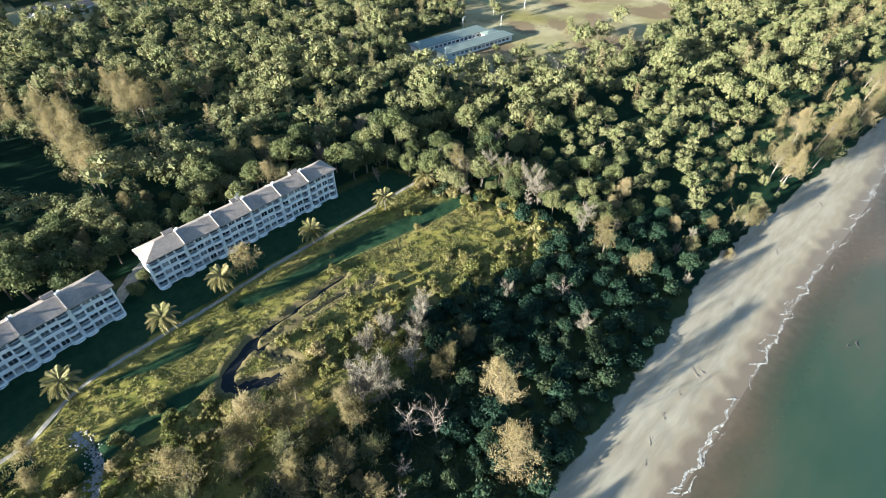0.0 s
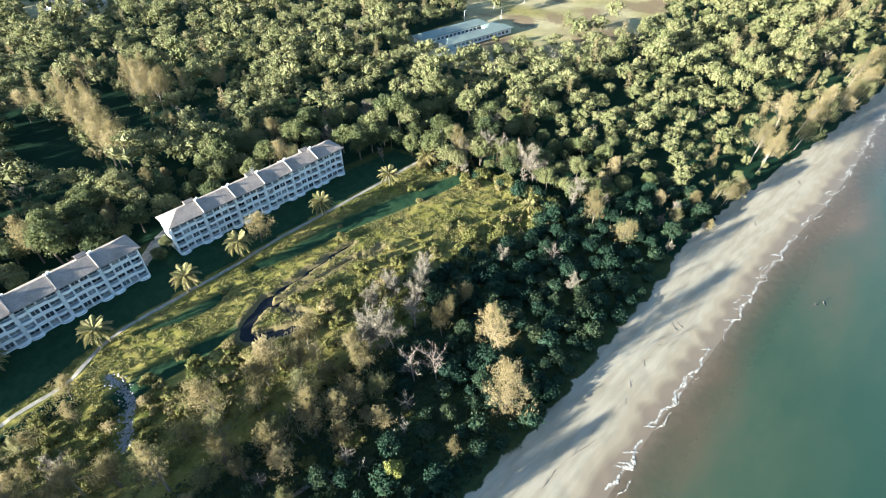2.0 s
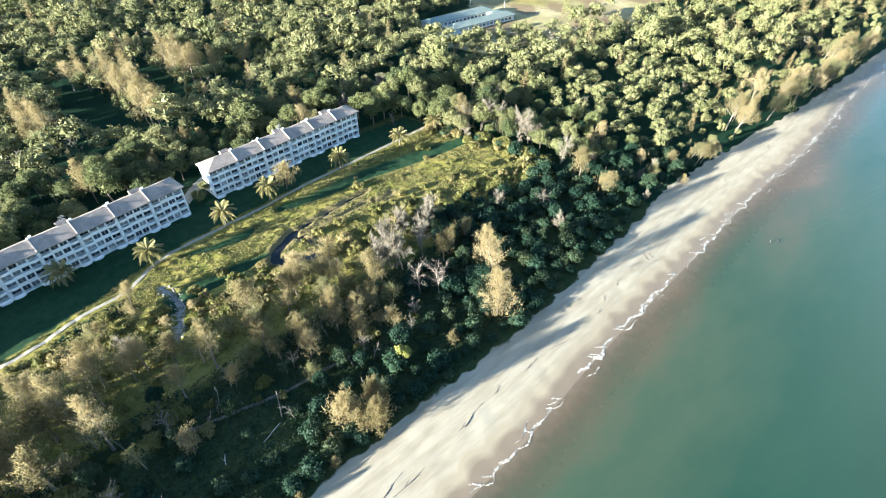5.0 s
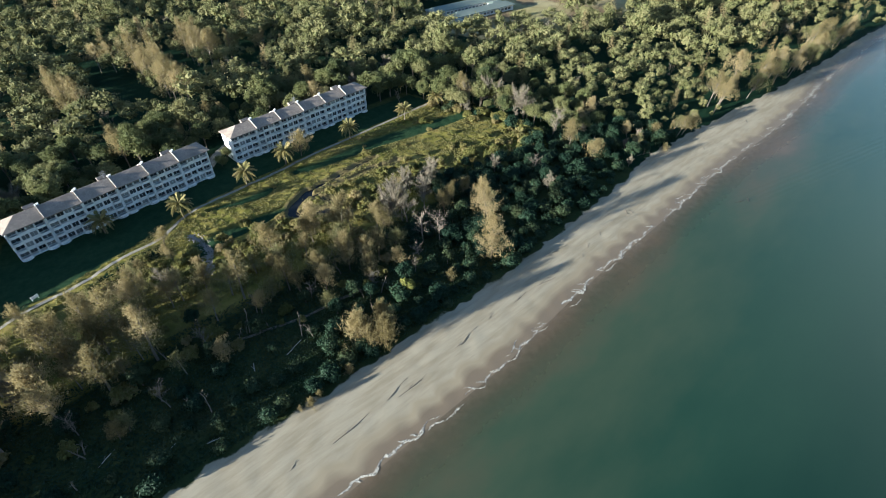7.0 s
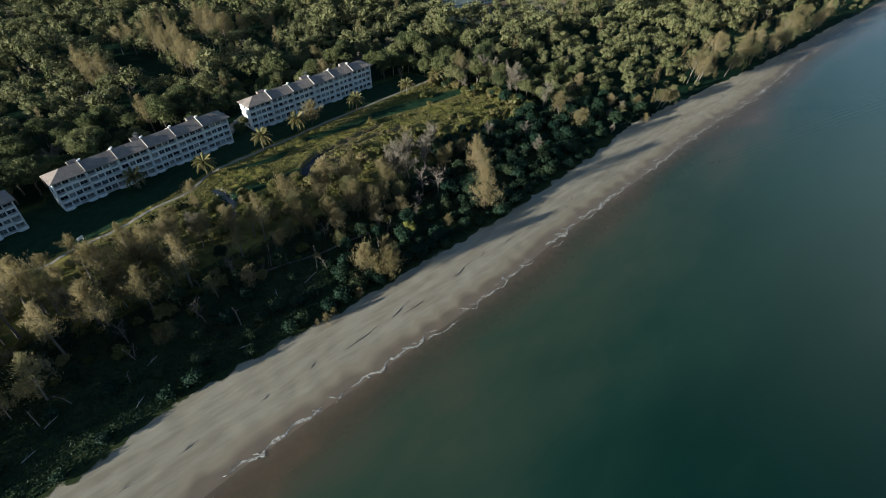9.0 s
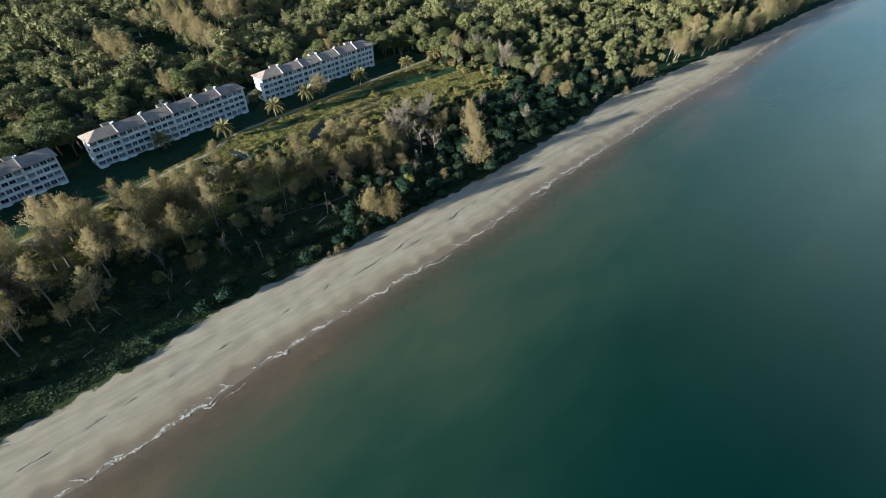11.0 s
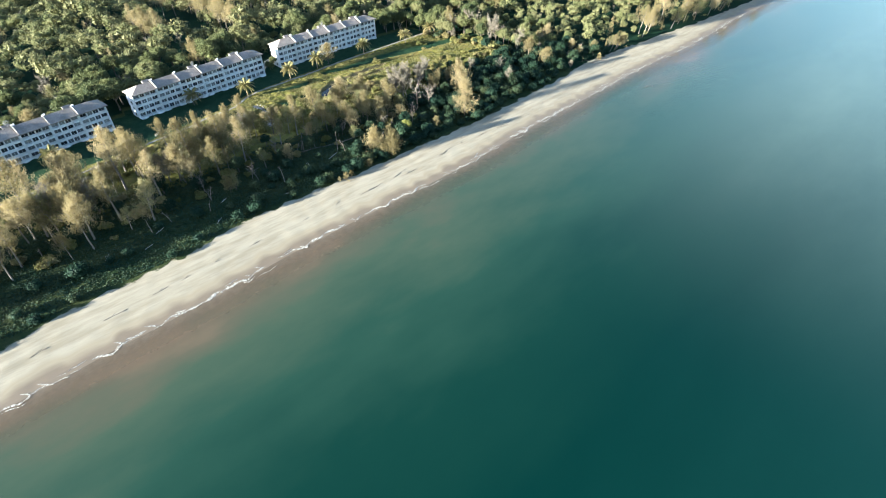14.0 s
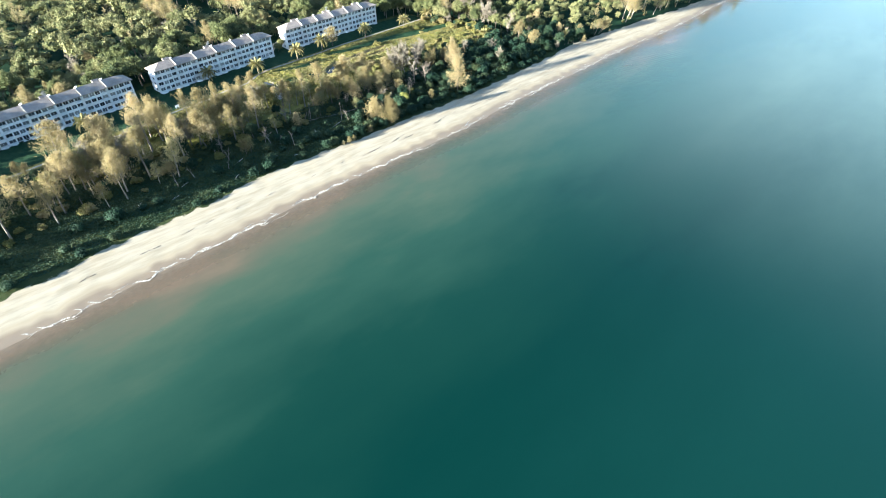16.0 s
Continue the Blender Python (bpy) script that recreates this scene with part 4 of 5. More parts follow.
for x, y, k, size in ((-100, 52, 2, 1.15), (-112, 56, 0, 1.2), (-122, 60, 1, 1.2), (-84, 56, 2, 1.1), (-132, 48, 0, 1.1), (-72, 54, 0, 1.05), (-60, 58, 1, 1.1), (-48, 60, 2, 1.1), (-142, 56, 1, 1.2), (-20, 66, 2, 1.0),
                      (-8, 60, 2, 1.0), (2, 56, 0, 1.0), (12, 60, 2, 1.05), (22, 54, 1, 1.0), (30, 60, 2, 0.95), (14, 48, 3, 0.9), (-150, 44, 2, 1.2), (56, 58, 2, 0.9), (-66, 70, 0, 1.4), (-52, 72, 1, 1.35), (-108, 74, 1, 1.5), (-124, 76, 0, 1.5), (-92, 72, 2, 1.45), (-84, 78, 0, 1.35)):
    plant("casuarina_tree", GROVE if x < -10 else SHE_OAK, k, x, y, size * (0.95 if x < -10 else 1.0), "tall feathery casuarina standing over dark scrub", "tree", "shore casuarinas")
for x, y, k, size in ((41.0, 62.5, 0, 1.6), (50.5, 64, 2, 1.6), (36, 66.5, 1, 1.5), (-116, 64, 0, 1.6), (-108, 60, 1, 1.7), (134.6, 89, 0, 1.45), (131, 114, 0, 1.3), (124, 119, 1, 1.35), (127.7, 66.5, 2, 1.4), (53.6, 76, 0, 1.05), (46, 78.5, 1, 1.0), (62, 75, 0, 1.1), (57, 71, 1, 1.05), (66, 79, 0, 0.9), (-113, 67.5, 0, 1.5), (-119, 70, 1, 1.5), (-77, 66.6, 1, 1.3), (-36, 84, 1, 1.0), (38, 70, 1, 0.75),
                      (-74, 72, 0, 0.95), (88.5, 64.5, 1, 0.8), (93.5, 41, 1, 0.8), (139, 98, 1, 1.3), (120, 113, 1, 0.8), (137, 106, 0, 1.2), (128, 124, 1, 1.2), (-117, 72, 0, 1.0), (-97, 84, 1, 0.9)):
    plant("bare_tree", BARE, k, x, y, size, "leafless pale tree with a haze of fine twigs", "tree", "leafless trees")
for x, y, k, size in ((37.7, 50, 0, 1.25), (42.4, 46.5, 1, 1.2), (31, 44, 1, 0.7), (26, 40, 0, 0.6), (-36, 55, 0, 0.9), (-52, 46, 1, 0.7), (-70, 50, 0, 0.8), (12, 44, 1, 0.7), (-20, 58, 0, 0.8), (-88, 52, 0, 0.8), (100, 52, 1, 0.9), (-5, 52, 0, 0.7)):
    plant("dead_tree", DEAD, k, x, y, size, "bare dead tree with pale broken limbs", "tree", "dead trees")
for x, y, size in ((-22, 70, 0.85), (-12, 74, 0.7), (-6, 67, 0.9), (4, 70, 0.75), (14, 66, 0.85), (22, 70, 0.7), (30, 66, 0.8), (40, 64, 0.7), (-34, 78, 0.8), (-44, 80, 0.9), (-56, 82, 0.9), (-70, 84, 0.95), (-88, 86, 1.0), (-104, 84, 1.05), (-120, 84, 1.0)):
    plant("casuarina_tree", GROVE, int(rng.integers(6)), x, y, size, "tall thin-stemmed casuarina with brownish feathery foliage", "tree", "shore casuarinas")
for _ in range(34):
    x, y = rng.uniform(-140, 48), rng.uniform(34, 62)
    plant("dead_tree", POLE, int(rng.integers(3)), x, y, rng.uniform(0.6, 1.1), "thin pale dead stem with a few broken boughs", "tree", "dead trees")
plant("casuarina_tree", SHE_OAK, 3, 38.1, 131.5, 1.3, "brownish bushy casuarina in front of the apartments", "tree", "shore casuarinas")
for x, y, k, size in ((170, 29.2, 0, 0.62), (174, 28.6, 3, 0.66), (177.5, 29.5, 1, 0.62), (180, 31.5, 4, 0.6), (172, 32.5, 5, 0.7)):
    tree = plant("casuarina_tree", GROVE, k, x, y, size, "pale-stemmed casuarina leaning out over the beach", "tree", "beach casuarinas")
    tree.matrix_basis = pose(x, y, float(height(x, y)), rng.uniform(8, 20), rng.uniform(8, 18), 0) @ pose(0, 0, 0, 0, 0, rng.uniform(0, 360)) @ Matrix.Scale(size, 4)
plant("casuarina_shrub", SHORE_OAK, 1, 154.5, 26.5, 0.42, "low golden casuarina shrub at the edge of the sand", "shrub", "beach casuarinas")
plant("broadleaf_tree", BRIGHT, 0, 17.4, 33.4, 1.0, "bright yellow-green young tree near the beach", "tree", "shore scrub trees")
for x, y, size in ((-130, 76, 1.3), (-126, 79, 1.0), (-133, 80, 1.1)):
    plant("bush", BRIGHT, 1, x, y, size, "bright yellow-green leafy bush under the casuarinas", "bush", "shore bushes")
for x, y, size in ((-24.6, 19.6, 0.34), (-21.8, 20.6, 0.28), (-12.2, 21.4, 0.36), (-27.5, 20.4, 0.22)):
    plant("casuarina_shrub", SHORE_OAK, 1, x, y, size, "low golden casuarina shrub at the edge of the sand", "shrub", "beach casuarinas")
plant("broadleaf_tree", BROAD, 0, 13.2, 150.0, 0.5, "small dark tree at the end wall of an apartment block", "tree", "garden trees")
plant("broadleaf_tree", BROAD, 3, 9.0, 146.5, 0.6, "small green tree between two apartment blocks", "tree", "garden trees")

# ---- scrub and forest ----
PLACED = {}


def room(x, y, gap):
    i, j, r = int(x // 4), int(y // 4), int(gap // 4) + 1
    for a in range(i - r, i + r + 1):
        for b in range(j - r, j + r + 1):
            for px, py, pg in PLACED.get((a, b), ()):
                if (px - x) ** 2 + (py - y) ** 2 < (0.5 * (gap + pg)) ** 2:
                    return False
    PLACED.setdefault((i, j), []).append((x, y, gap))
    return True


GLADE = [(-200, 8), (-60, 24), (-12, 24), (-14, 44), (-30, 50), (-60, 50), (-90, 42), (-200, 38)]
HOLLOW = [(31, 236), (44, 238), (46, 275), (45, 306), (35, 308), (29, 275)]
HOLLOW_WEST = [(-15, 220), (13, 220), (15, 255), (10, 284), (-6, 284), (-15, 255)]
HOLLOW_EAST = [(66, 240), (84, 236), (88, 254), (72, 258)]
WALLS = [(19 + 5.5 * (k % 2) + rng.uniform(-1, 1), 212 + 5.4 * k, rng.uniform(1.05, 1.35)) for k in range(15)]
WALLS += [(50 + 5.2 * (k % 3) + rng.uniform(-1, 1), 258 + 3.4 * k, rng.uniform(0.95, 1.25)) for k in range(12)]
WALLS += [(-26 + 5 * (k % 2) + rng.uniform(-1, 1), 226 + 5.0 * k, rng.uniform(0.95, 1.25)) for k in range(9)] + [(69, 266, 0.9), (86, 261, 0.8), (90, 264, 0.75), (36, 318, 1.0), (43, 321, 1.0), (10, 292, 1.1), (3, 296, 1.1)]
for x, y, size in WALLS:
    room(x, y, 5.0)
    plant("casuarina_tree", GROVE, int(rng.integers(4)), x, y, size, "tall feathery casuarina in a dense stand inside the woodland", "tree", "inland casuarinas")


def by_block(x, y):
    """Within the gardens and footprints of the apartment blocks."""
    for bx, by, turn in BLOCKS:
        q = radians(turn)
        u, v = (x - bx) * math.cos(q) + (y - by) * math.sin(q), -(x - bx) * math.sin(q) + (y - by) * math.cos(q)
        if -9 < u < 80 and -27 < v < 16:
            return True
    return False


def open_ground(x, y):
    if y < scrub_edge(x) + 2 or by_block(x, y) or (y < 175 and inside(x, y, LAWN)) or (y < 140 and away(x, y, WALKWAY) < 3.5) or (140 < y < 172 and away(x, y, DRIVE) < 4):
        return True
    if inside(x, y, YARD):
        return True
    if inside(x, y, FIELD):
        return bool(200 < x < 285 and 205 < y < 262) or rng.uniform() < (0.93 if y < 215 and x < 310 else 0.994)
    return bool(inside(x, y, HOLLOW)) or bool(inside(x, y, HOLLOW_WEST)) or bool(inside(x, y, HOLLOW_EAST))


def seen(x, y):
    """Ground that the flight overlooks, with a margin."""
    return x + 0.95 * y < 680 and x > -150 - 0.02 * y - (40 if y < 120 else 0) and x < 560 and y < 640


nearby, woods = [], []
for _ in range(60000):
    x, y = rng.uniform(-200, 560), rng.uniform(14, 640)
    if not seen(x, y) or open_ground(x, y):
        continue
    shore = (y - scrub_edge(x) < 62 and x < 132) or (x < 100 and y < 125)
    if shore:
        continue
    far = smooth(150, 420, math.hypot(x - 20, y + 20))
    if waves(np.array(x), np.array(y), 26, 41) < -0.62:
        continue
    if room(x, y, rng.uniform(4.4, 7.4) + 1.2 * far):
        (nearby if x < 165 and 20 < y < 195 else woods).append((x, y, float(np.clip(rng.normal(1.06, 0.27), 0.55, 1.65))))
nearby.sort(key=lambda q: q[0] * 0.4 + q[1])
for k, (x, y, size) in enumerate(nearby[:270]):
    kind = rng.uniform()
    size = min(size * float(np.interp(y - scrub_edge(x), [0, 8, 24, 45], [0.40, 0.50, 0.62, 0.95])), 0.85 if y < 105 and x > 60 else 1.35)
    if kind < 0.80 and y - scrub_edge(x) < 26:
        plant("broadleaf_tree", LOW_TREE, k, x, y, float(rng.uniform(0.85, 1.35)), "low broadleaf tree behind the beach, shade put into its leaf colour", "tree", "shore scrub trees")
    elif kind < 0.80:
        plant("broadleaf_tree", BROAD, k, x, y, size, "dense green broadleaf tree with a rounded lobed crown", "tree", "coastal woodland trees")
    elif kind < 0.93:
        plant("casuarina_tree", SHE_OAK, k, x, y, size, "feathery olive-brown casuarina among the woodland", "tree", "woodland casuarinas")
    else:
        plant("bare_tree", BARE, k, x, y, size, "leafless pale tree with a haze of fine twigs", "tree", "leafless trees")
woods += nearby[270:]

FAR_BROAD = [broad_tree(11.5, 8.5, 13, 31, 0.68)[1].arrays(), broad_tree(9.5, 8, 12, 31, 0.68)[1].arrays(), broad_tree(13.5, 8, 14, 30, 0.68)[1].arrays()]
FAR_OAK = [casuarina(14, 7, 24, 30, 0.06, 0.15)[1].arrays(), casuarina(16, 6, 26, 30, 0.04, 0.12)[1].arrays()]
FAR_BARE = [bare_tree(11, 7, 9, 26)[1].arrays()]


def scatter(soup, arrays, x, y, size, lean=0.0):
    v, f = arrays
    q = rng.uniform(0, math.tau)
    turn = np.array(((math.cos(q), -math.sin(q), 0), (math.sin(q), math.cos(q), 0), (0, 0, 1)))
    w = (v * size * rng.uniform(0.85, 1.15, 3)) @ turn.T
    soup.add(w + w[:, 2:] * (lean, -0.4 * lean, 0) + (x, y, float(height(x, y))), f)


forest, oaks, leafless = Soup(), Soup(), Soup()
for x, y, size in woods:
    size = min(size * float(np.interp(y - scrub_edge(x), [0, 8, 24, 45], [0.40, 0.50, 0.62, 0.95])), 0.85 if y < 105 and 60 < x < 260 else 1.5)
    stand = float(waves(np.array(x), np.array(y), 90, 21))
    front = x > 168 and y < 40 + 0.16 * (x - 168)
    brown = math.hypot(x - 22, y - 300) < 16 or front or stand > 1.3
    pick = rng.uniform()
    if pick < (0.3 if front else 0.75 if brown else 0.07):
        scatter(oaks, FAR_OAK[int(rng.integers(2))], x, y, size * (1.1 if front else 1.45 if brown else 0.9), 0.10 if front else 0.05)
    elif pick > 0.965:
        scatter(leafless, FAR_BARE[0], x, y, size)
    else:
        scatter(forest, FAR_BROAD[int(rng.integers(3))], x, y, size)
# Unseen trees beyond the west end, added to shade the glade.
for _ in range(900):
    x, y = rng.uniform(-400, -172), rng.uniform(8, 200)
    if y > scrub_edge(x) + 24 and room(x, y, 7.0):
        if 56 < y < 100 and x > -340 and rng.uniform() < 0.5:
            scatter(oaks, FAR_OAK[int(rng.integers(2))], x, y, rng.uniform(1.5, 1.9))
        else:
            scatter(forest, FAR_BROAD[int(rng.integers(3))], x, y, rng.uniform(0.8, 1.2))
solo("woodland", forest.mesh("woodland", M_LEAF), "dense green coastal woodland reaching far inland", "woodland", "stuff")
solo("casuarina_wood", oaks.mesh("casuarina_wood", M_NEEDLE), "feathery brown casuarinas scattered through the woodland", "woodland", "stuff")
solo("leafless_wood", leafless.mesh("leafless_wood", M_TWIG), "leafless pale trees scattered through the woodland", "woodland", "stuff")

# shore scrub: bushes, low trees and casuarinas between beach and lawn
count = {"bush": 0, "tree": 0, "oak": 0, "dry": 0}
for _ in range(9000):
    x, y = rng.uniform(-190, 170), rng.uniform(14, 112)
    e = float(scrub_edge(x))
    if open_ground(x, y) or y - e > (92 if x < -28 else 62) or (inside(x, y, GLADE) and rng.uniform() < 0.93):
        continue
    thick = x > 45 or y - e < 8
    margin = x < -28 and y > 82
    gap = rng.uniform(2.8, 4.2) if thick else rng.uniform(4.0, 7.0)
    if not room(x, y, gap):
        continue
    pick = rng.uniform()
    belt = x < 30 and y - e > 24
    if -28 < x < 58 and 62 < y < 90:
        continue
    if pick < (0.32 if belt else 0.08) and x < 60 and y - e > 20 and count["oak"] < 190:
        count["oak"] += 1
        if belt and y < 80 and x < -20:
            plant("casuarina_tree", GROVE, int(rng.integers(6)), x, y, rng.uniform(0.7, 1.35) if y > 60 and x < -40 else rng.uniform(0.55, 1.2), "tall thin-stemmed casuarina with brownish feathery foliage", "tree", "shore casuarinas")
        else:
            plant("casuarina_tree", SHE_OAK, int(rng.integers(6)), x, y, rng.uniform(0.45, 0.75) if margin else rng.uniform(0.7, 1.05) if belt else rng.uniform(0.45, 0.8), "feathery olive-brown casuarina tree in the shore scrub", "tree", "shore casuarinas")
    elif pick < (0.5 if belt else 0.22) and y - e > 6 and not margin and count["tree"] < 90:
        count["tree"] += 1
        plant("broadleaf_tree", LOW_TREE, int(rng.integers(2)), x, y, rng.uniform(0.75, 1.2), "low broadleaf tree in the shore scrub, shade put into its leaf colour", "tree", "shore scrub trees")
    elif belt and count["dry"] < 230:
        count["dry"] += 1
        plant("shrub", DRY, int(rng.integers(3)), x, y, rng.uniform(0.6, 1.2), "low olive and straw-coloured shrub under the casuarinas", "shrub", "shore shrubs")
    elif count["bush"] < 295:
        count["bush"] += 1
        plant("bush", BUSH, int(rng.integers(3)), x, y, rng.uniform(0.6, 1.15), "green leafy bush in the shore scrub, shade put into its leaf colour", "bush", "shore bushes")

# olive and straw-coloured shrubs on the rough lawn and along its seaward margin
made = 0
for _ in range(4000):
    x, y = rng.uniform(-130, 130), rng.uniform(58, 132)
    margin = float(np.interp(x, [-130, -30, 0, 60, 110, 130], [98, 100, 88, 84, 76, 74]))
    close = abs(y - margin + 6)
    if made >= 250 or by_block(x, y) or away(x, y, WALKWAY) < 2.5 or away(x, y, POND) < 4 or away(x, y, CREEK) < 3 or away(x, y, CREEK_ARM) < 3 or away(x, y, DITCH) < 3.5:
        continue
    if rng.uniform() > math.exp(-(close / 11) ** 2) + (0.018 if inside(x, y, LAWN) else 0.0) or not room(x, y, 2.6):
        continue
    made += 1
    plant("shrub", DRY, int(rng.integers(3)), x, y, rng.uniform(0.5, 1.1), "low olive and straw-coloured shrub in rough grass", "shrub", "lawn shrubs")

# understorey where the lawn meets the woodland
BORDER = np.array([(100, 68), (113, 68), (122, 70), (127, 80), (125, 95), (122, 106), (115, 118), (113, 124)], float)
for k in range(64):
    u = rng.uniform(0, len(BORDER) - 1.001)
    x, y = BORDER[int(u)] + (BORDER[int(u) + 1] - BORDER[int(u)]) * (u % 1) + rng.normal(size=2) * 1.8
    plant(*(("shrub", DRY) if k % 3 else ("bush", BUSH)), k, x, y, rng.uniform(0.7, 1.3), "leafy olive shrub where the lawn meets the woodland", "shrub", "woodland border shrubs")

# ---- grass tufts and low creepers ----
tufts = Soup()
k = 80000
x, y = rng.uniform(-60, 130, k), rng.uniform(70, 132, k)
ok = (away(x, y, WALKWAY) > 1.3) & (away(x, y, POND) > 2.4) & (away(x, y, POND_ARM) > 1.7) & (away(x, y, CREEK) > 1.0) & (away(x, y, DITCH) > 1.7) & ~inside(x, y, GARDEN) & (shadow_band(x, y) < 0.5) & (waves(x, y, 5, 31) > -0.3 + 0.5 * waves(x, y, 30, 32))
x, y = x[ok], y[ok]
c = np.stack([x, y, height(x, y) + 0.12], 1)
flakes(tufts, c, np.array((0, 0, 0.5)) + rng.normal(size=(len(x), 3)) * 0.6, 0.5, 0.4, 0.4)
solo("grass_tufts", tufts.mesh("grass_tufts", M_TUFT), "rough yellow-green grass tufts and low creepers on the lawn", "grass", "stuff")
# Low growth whose leaf colour holds the shade under the shore trees.
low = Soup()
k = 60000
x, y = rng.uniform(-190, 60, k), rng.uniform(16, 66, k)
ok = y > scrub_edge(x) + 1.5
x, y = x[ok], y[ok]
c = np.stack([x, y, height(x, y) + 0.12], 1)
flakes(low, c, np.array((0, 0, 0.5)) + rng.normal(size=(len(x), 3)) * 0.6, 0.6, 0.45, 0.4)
solo("undergrowth", low.mesh("undergrowth", M_SHADED_BUSH), "green creepers and low growth under the shore trees, coloured as in shade", "undergrowth", "stuff")

# ---- dirt track through the undergrowth ----
solo("dirt_track", ribbon([(-34, 53), (-21.4, 49.6), (-10, 46.6), (0.8, 46), (9, 44.5)], 0.9, 0.3, 0.10).mesh("dirt_track", M_TRACK), "narrow bare dirt track through dark undergrowth", "path", "structure")

# ---- sign beside the footpath ----
sign = thing("signboard", pose(-67.2, 109.3, float(height(-67.2, 109.3)), 0, 0, 25), "small white signboard on two posts beside the footpath", "sign")
part("board", Soup().box(-1.1, -0.04, 0.7, 1.1, 0.04, 1.7).mesh("board", M_TRIM), sign)
for u in (-0.9, 0.9):
    part("post", Soup().box(u - 0.06, 0.045, -0.3, u + 0.06, 0.16, 1.75).mesh("post", M_TRIM), sign)

# ---- ditch stones ----
stones = Soup()
for _ in range(650):
    u = rng.uniform(0, len(DITCH) - 1.001)
    i = int(u)
    x, y = DITCH[i] + (DITCH[i + 1] - DITCH[i]) * (u - i) + rng.normal(size=2) * 0.85
    stones.add(ICO * rng.uniform(0.15, 0.38) * (1, 0.9, 0.7) + (x, y, float(height(x, y)) + 0.08), ICO_F)
solo("ditch_stones", stones.mesh("ditch_stones", M_STONE), "grey stones lining a shallow drainage ditch", "stones", "stuff")


# ---- beach: driftwood and foam ----
PALE_LOGS = ((-18.7, 38.8, 6, 18), (-56, 31, 5, 30), (-45.2, 38.6, 3.5, 35), (-66.8, 39.4, 5, 30), (-92, 36.5, 4, 30), (-47, 27, 3, -10), (-74, 28, 3.5, 40), (-30, 40, 3, 70), (-98, 30, 4, 25), (-110, 34, 3.5, 60))
M_WET_WOOD = plain("wet_wood", (0.05, 0.042, 0.034), (0.03, 0.026, 0.022), 1.0, 0.5)
M_FALLEN = plain("bleached_wood", (0.44, 0.39, 0.33), (0.32, 0.27, 0.22), 1.0)


def driftwood(x, y, long, turn, thick=0.16, arms=2, wood=None, label="dark weathered driftwood log on the pale sand"):
    s = Soup()
    u = np.linspace(-0.5, 0.5, 7)
    line = np.stack([u * long, 0.018 * long * np.sin(u * 5 + x), thick * 0.7 + 0.05 * np.sin(u * 9 + y)], 1)
    s.tube(line, thick * (0.6 + 0.5 * np.cos(u * 2.5)), 6)
    for k in range(arms):
        a = line[2 + 2 * k % 5]
        s.tube([a, a + (0.5, 0.4 * (-1) ** k, 0.06), a + (1.2, 0.7 * (-1) ** k, 0.1)], (thick * 0.5, thick * 0.35, 0.03), 4)
    slope = math.degrees(math.atan2(float(height(x, y + 1) - height(x, y - 1)), 2))
    solo("driftwood_log", s.mesh("driftwood_log", wood or M_WOOD), label, "driftwood", "", "driftwood on the beach", pose(x, y, float(height(x, y)) - 0.04, slope * 0.7, 0, turn))


for x, y, long, turn in ((53, 9.0, 9, -8), (60, 9.8, 4, 12), (42, 9.8, 6, 6), (20, 9.6, 8, 12), (16, 9.0, 4, 4), (-2, 7.4, 10, 4), (-6, 9.3, 8, 12), (-21, 8.0, 11, 6), (104.5, 13.0, 4.5, 55), (106, 12.0, 3, 60),
                         (86.5, 11.8, 2.5, 30), (78, 10.6, 2.5, 20), (95.5, 12.5, 2, 40), (-94, 7.2, 4, 5), (-102, 6.8, 6, 8), (-84, 8.0, 3, 3), (-70, 8.2, 5, 7), (-50, 8.4, 4, 5), (-116, 5.5, 7, 4), (-36, 9, 3, 20),
                         (153, 24.5, 12, -12), (149, 29.5, 6, 60), (146, 31, 7, -20), (135, 16, 2, 30), (170, 16, 3, 20), (210, 15.5, 5, 35), (-136, 5, 5, 10), (72, 8.4, 2, 5), (30, 10.5, 3, 15)):
    driftwood(x, y, long, turn, 0.045 + 0.0045 * long, 2 if long > 4 else 1)
for x, y, long, turn in PALE_LOGS:
    driftwood(x, y, long, turn, 0.12, 1, M_FALLEN, "bleached fallen trunk lying in dark undergrowth")

for x, y, long, turn in ((142.3, -12.6, 4.5, -25), (145.5, -14.2, 2.5, 40)):
    snag = Soup().tube([(-long / 2, 0, 0.02), (0, 0.12, 0.16), (long / 2, 0, 0.03)], (0.08, 0.13, 0.05), 6).tube([(0, 0.1, 0.1), (0.3, 0.2, 0.6), (0.35, 0.5, 0.95)], (0.08, 0.06, 0.02), 5)
    solo("driftwood_snag", snag.mesh("driftwood_snag", M_WET_WOOD), "dark branch standing out of the shallow sea", "driftwood", "", "", pose(x, y, -0.05, 0, 0, turn))

foam = Soup()


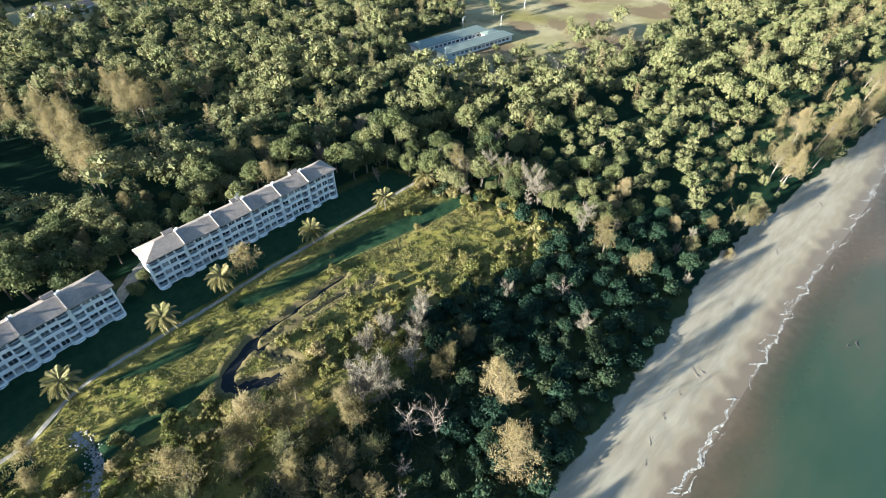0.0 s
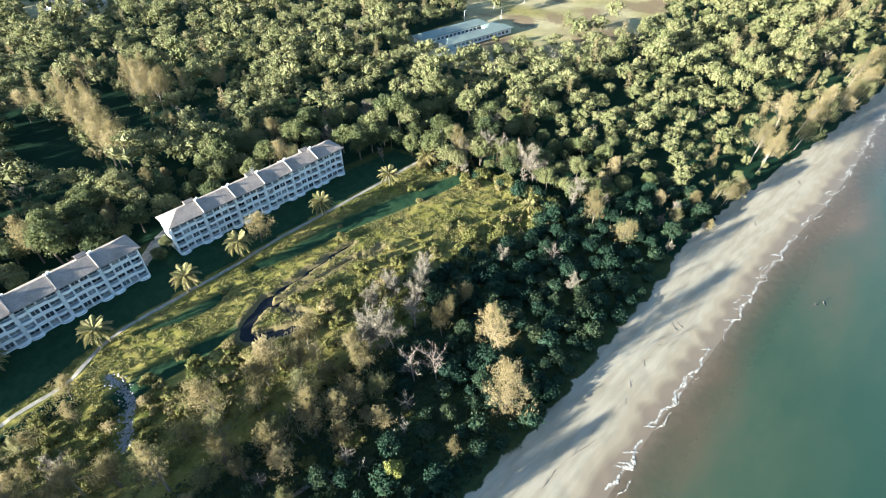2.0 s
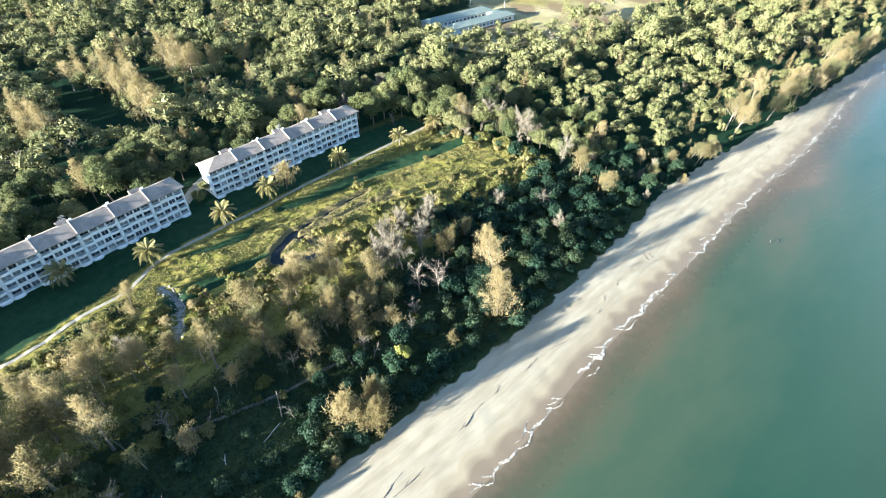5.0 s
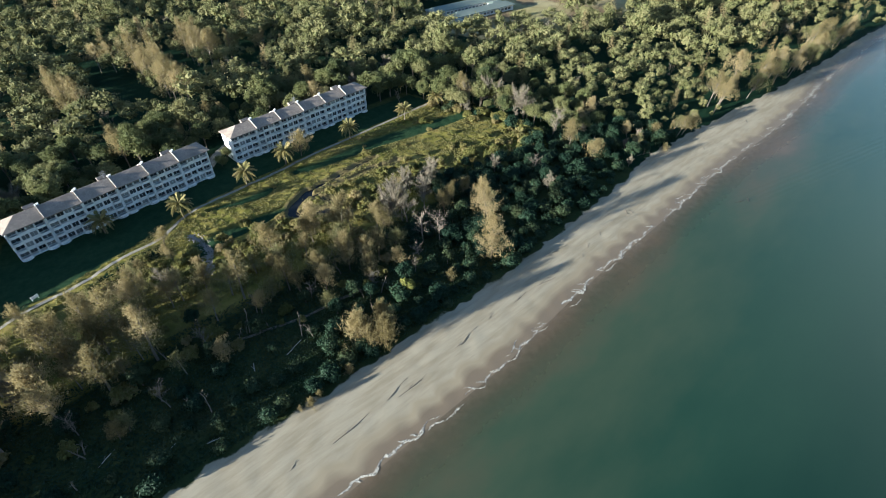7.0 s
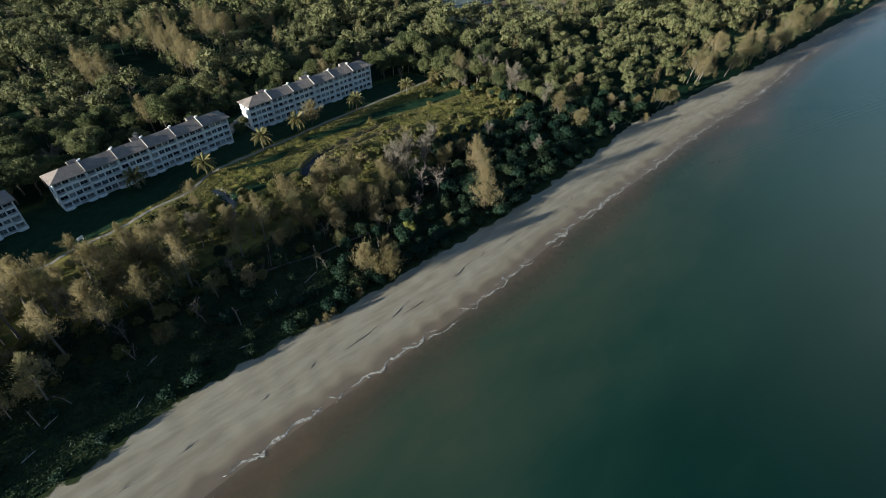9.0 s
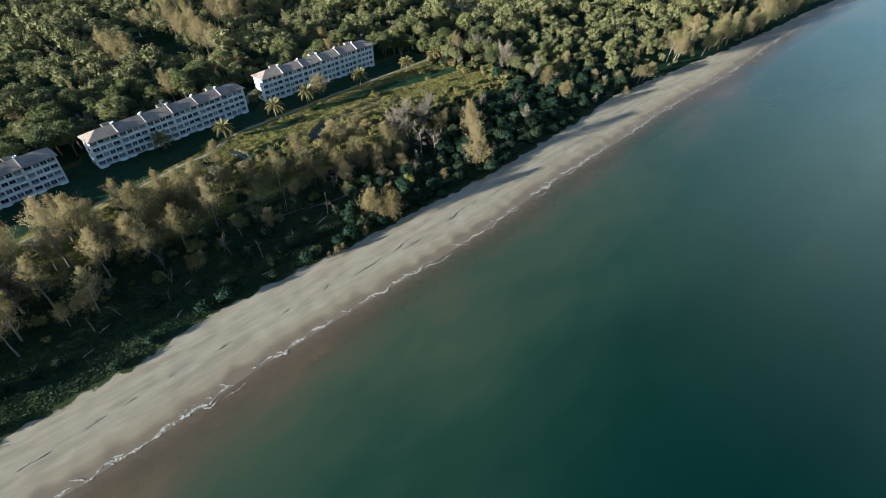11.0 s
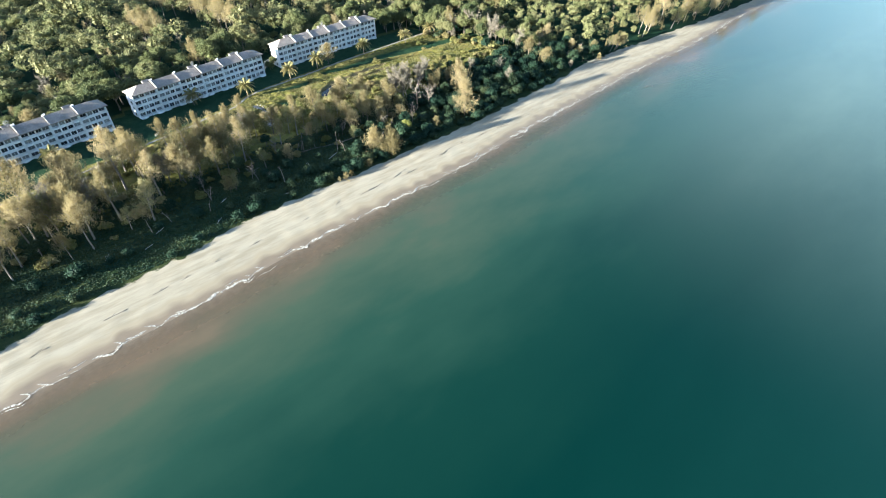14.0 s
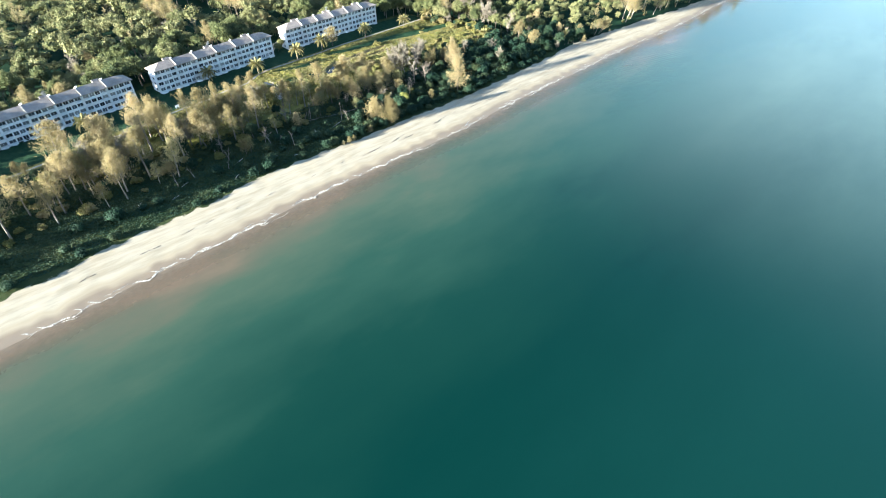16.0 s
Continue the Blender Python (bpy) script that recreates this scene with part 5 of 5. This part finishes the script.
def foam_line(x0, long, back, wide):
    """One scalloped lace of foam."""
    u = np.arange(0, long, 0.4)
    if len(u) < 4:
        return
    cx, q = x0 + u, u / long
    lobe = np.abs(np.sin(cx * 0.21 + 1.5 * np.sin(cx * 0.05))) ** 0.7
    cy = waterline(cx) + 1.3 * lobe + 0.35 * np.sin(cx * 0.9 + 1) + 0.2 * waves(cx, 0 * cx, 1.9, 51) - back
    w = wide * np.sin(math.pi * np.clip(q, 0.02, 0.98)) ** 0.5 * np.clip(0.55 + 0.5 * waves(cx, 0 * cx + 3 * back, 4.5, 52) + 0.35 * waves(cx, 0 * cx, 1.3, 53), 0.12, 1.4)
    v = np.concatenate([np.stack([cx, cy - w, 0 * u + 0.07], 1), np.stack([cx, cy + w * 0.7, np.maximum(height(cx, cy + w * 0.7), 0.0) + 0.09], 1)])
    i, n = np.arange(len(u) - 1), len(u)
    foam.add(v, np.concatenate([np.stack([i, i + 1, i + n + 1], 1), np.stack([i, i + n + 1, i + n], 1)]))


def foam_streak(x0, long):
    """A thin streak of foam that a spent wave leaves, slanting up the sand."""
    u = np.linspace(0, 1, 9)
    cx = x0 - 0.75 * long * u + 0.15 * np.sin(u * 7 + x0)
    cy = waterline(x0) - 0.6 + 0.7 * long * u
    w = 0.20 * np.sin(math.pi * np.clip(u, 0.06, 0.94)) ** 0.5 * (1 + 0.4 * np.sin(u * 23 + x0))
    v = np.concatenate([np.stack([cx - w, cy, np.maximum(height(cx - w, cy), 0.0) + 0.08], 1), np.stack([cx + w, cy + w, np.maximum(height(cx + w, cy + w), 0.0) + 0.08], 1)])
    i, n = np.arange(8), 9
    foam.add(v, np.concatenate([np.stack([i, i + n + 1, i + 1], 1), np.stack([i, i + n, i + n + 1], 1)])[:, ::-1])


x = -190.0
while x < 420:
    long = rng.uniform(9, 42)
    foam_line(x, long, rng.uniform(0.6, 2.0), rng.uniform(0.4, 0.95))
    for _ in range(int(long / 9)):
        foam_line(x + rng.uniform(0, long), rng.uniform(2.5, 8), rng.uniform(-0.8, 4.2), rng.uniform(0.2, 0.5))
    for _ in range(int(long / 6)):
        foam_streak(x + rng.uniform(0, long), rng.uniform(1.5, 4.0))
    x += long + rng.uniform(0, 9)
solo("foam", foam.mesh("foam", M_FOAM), "broken white foam of small waves along the waterline", "foam", "stuff")
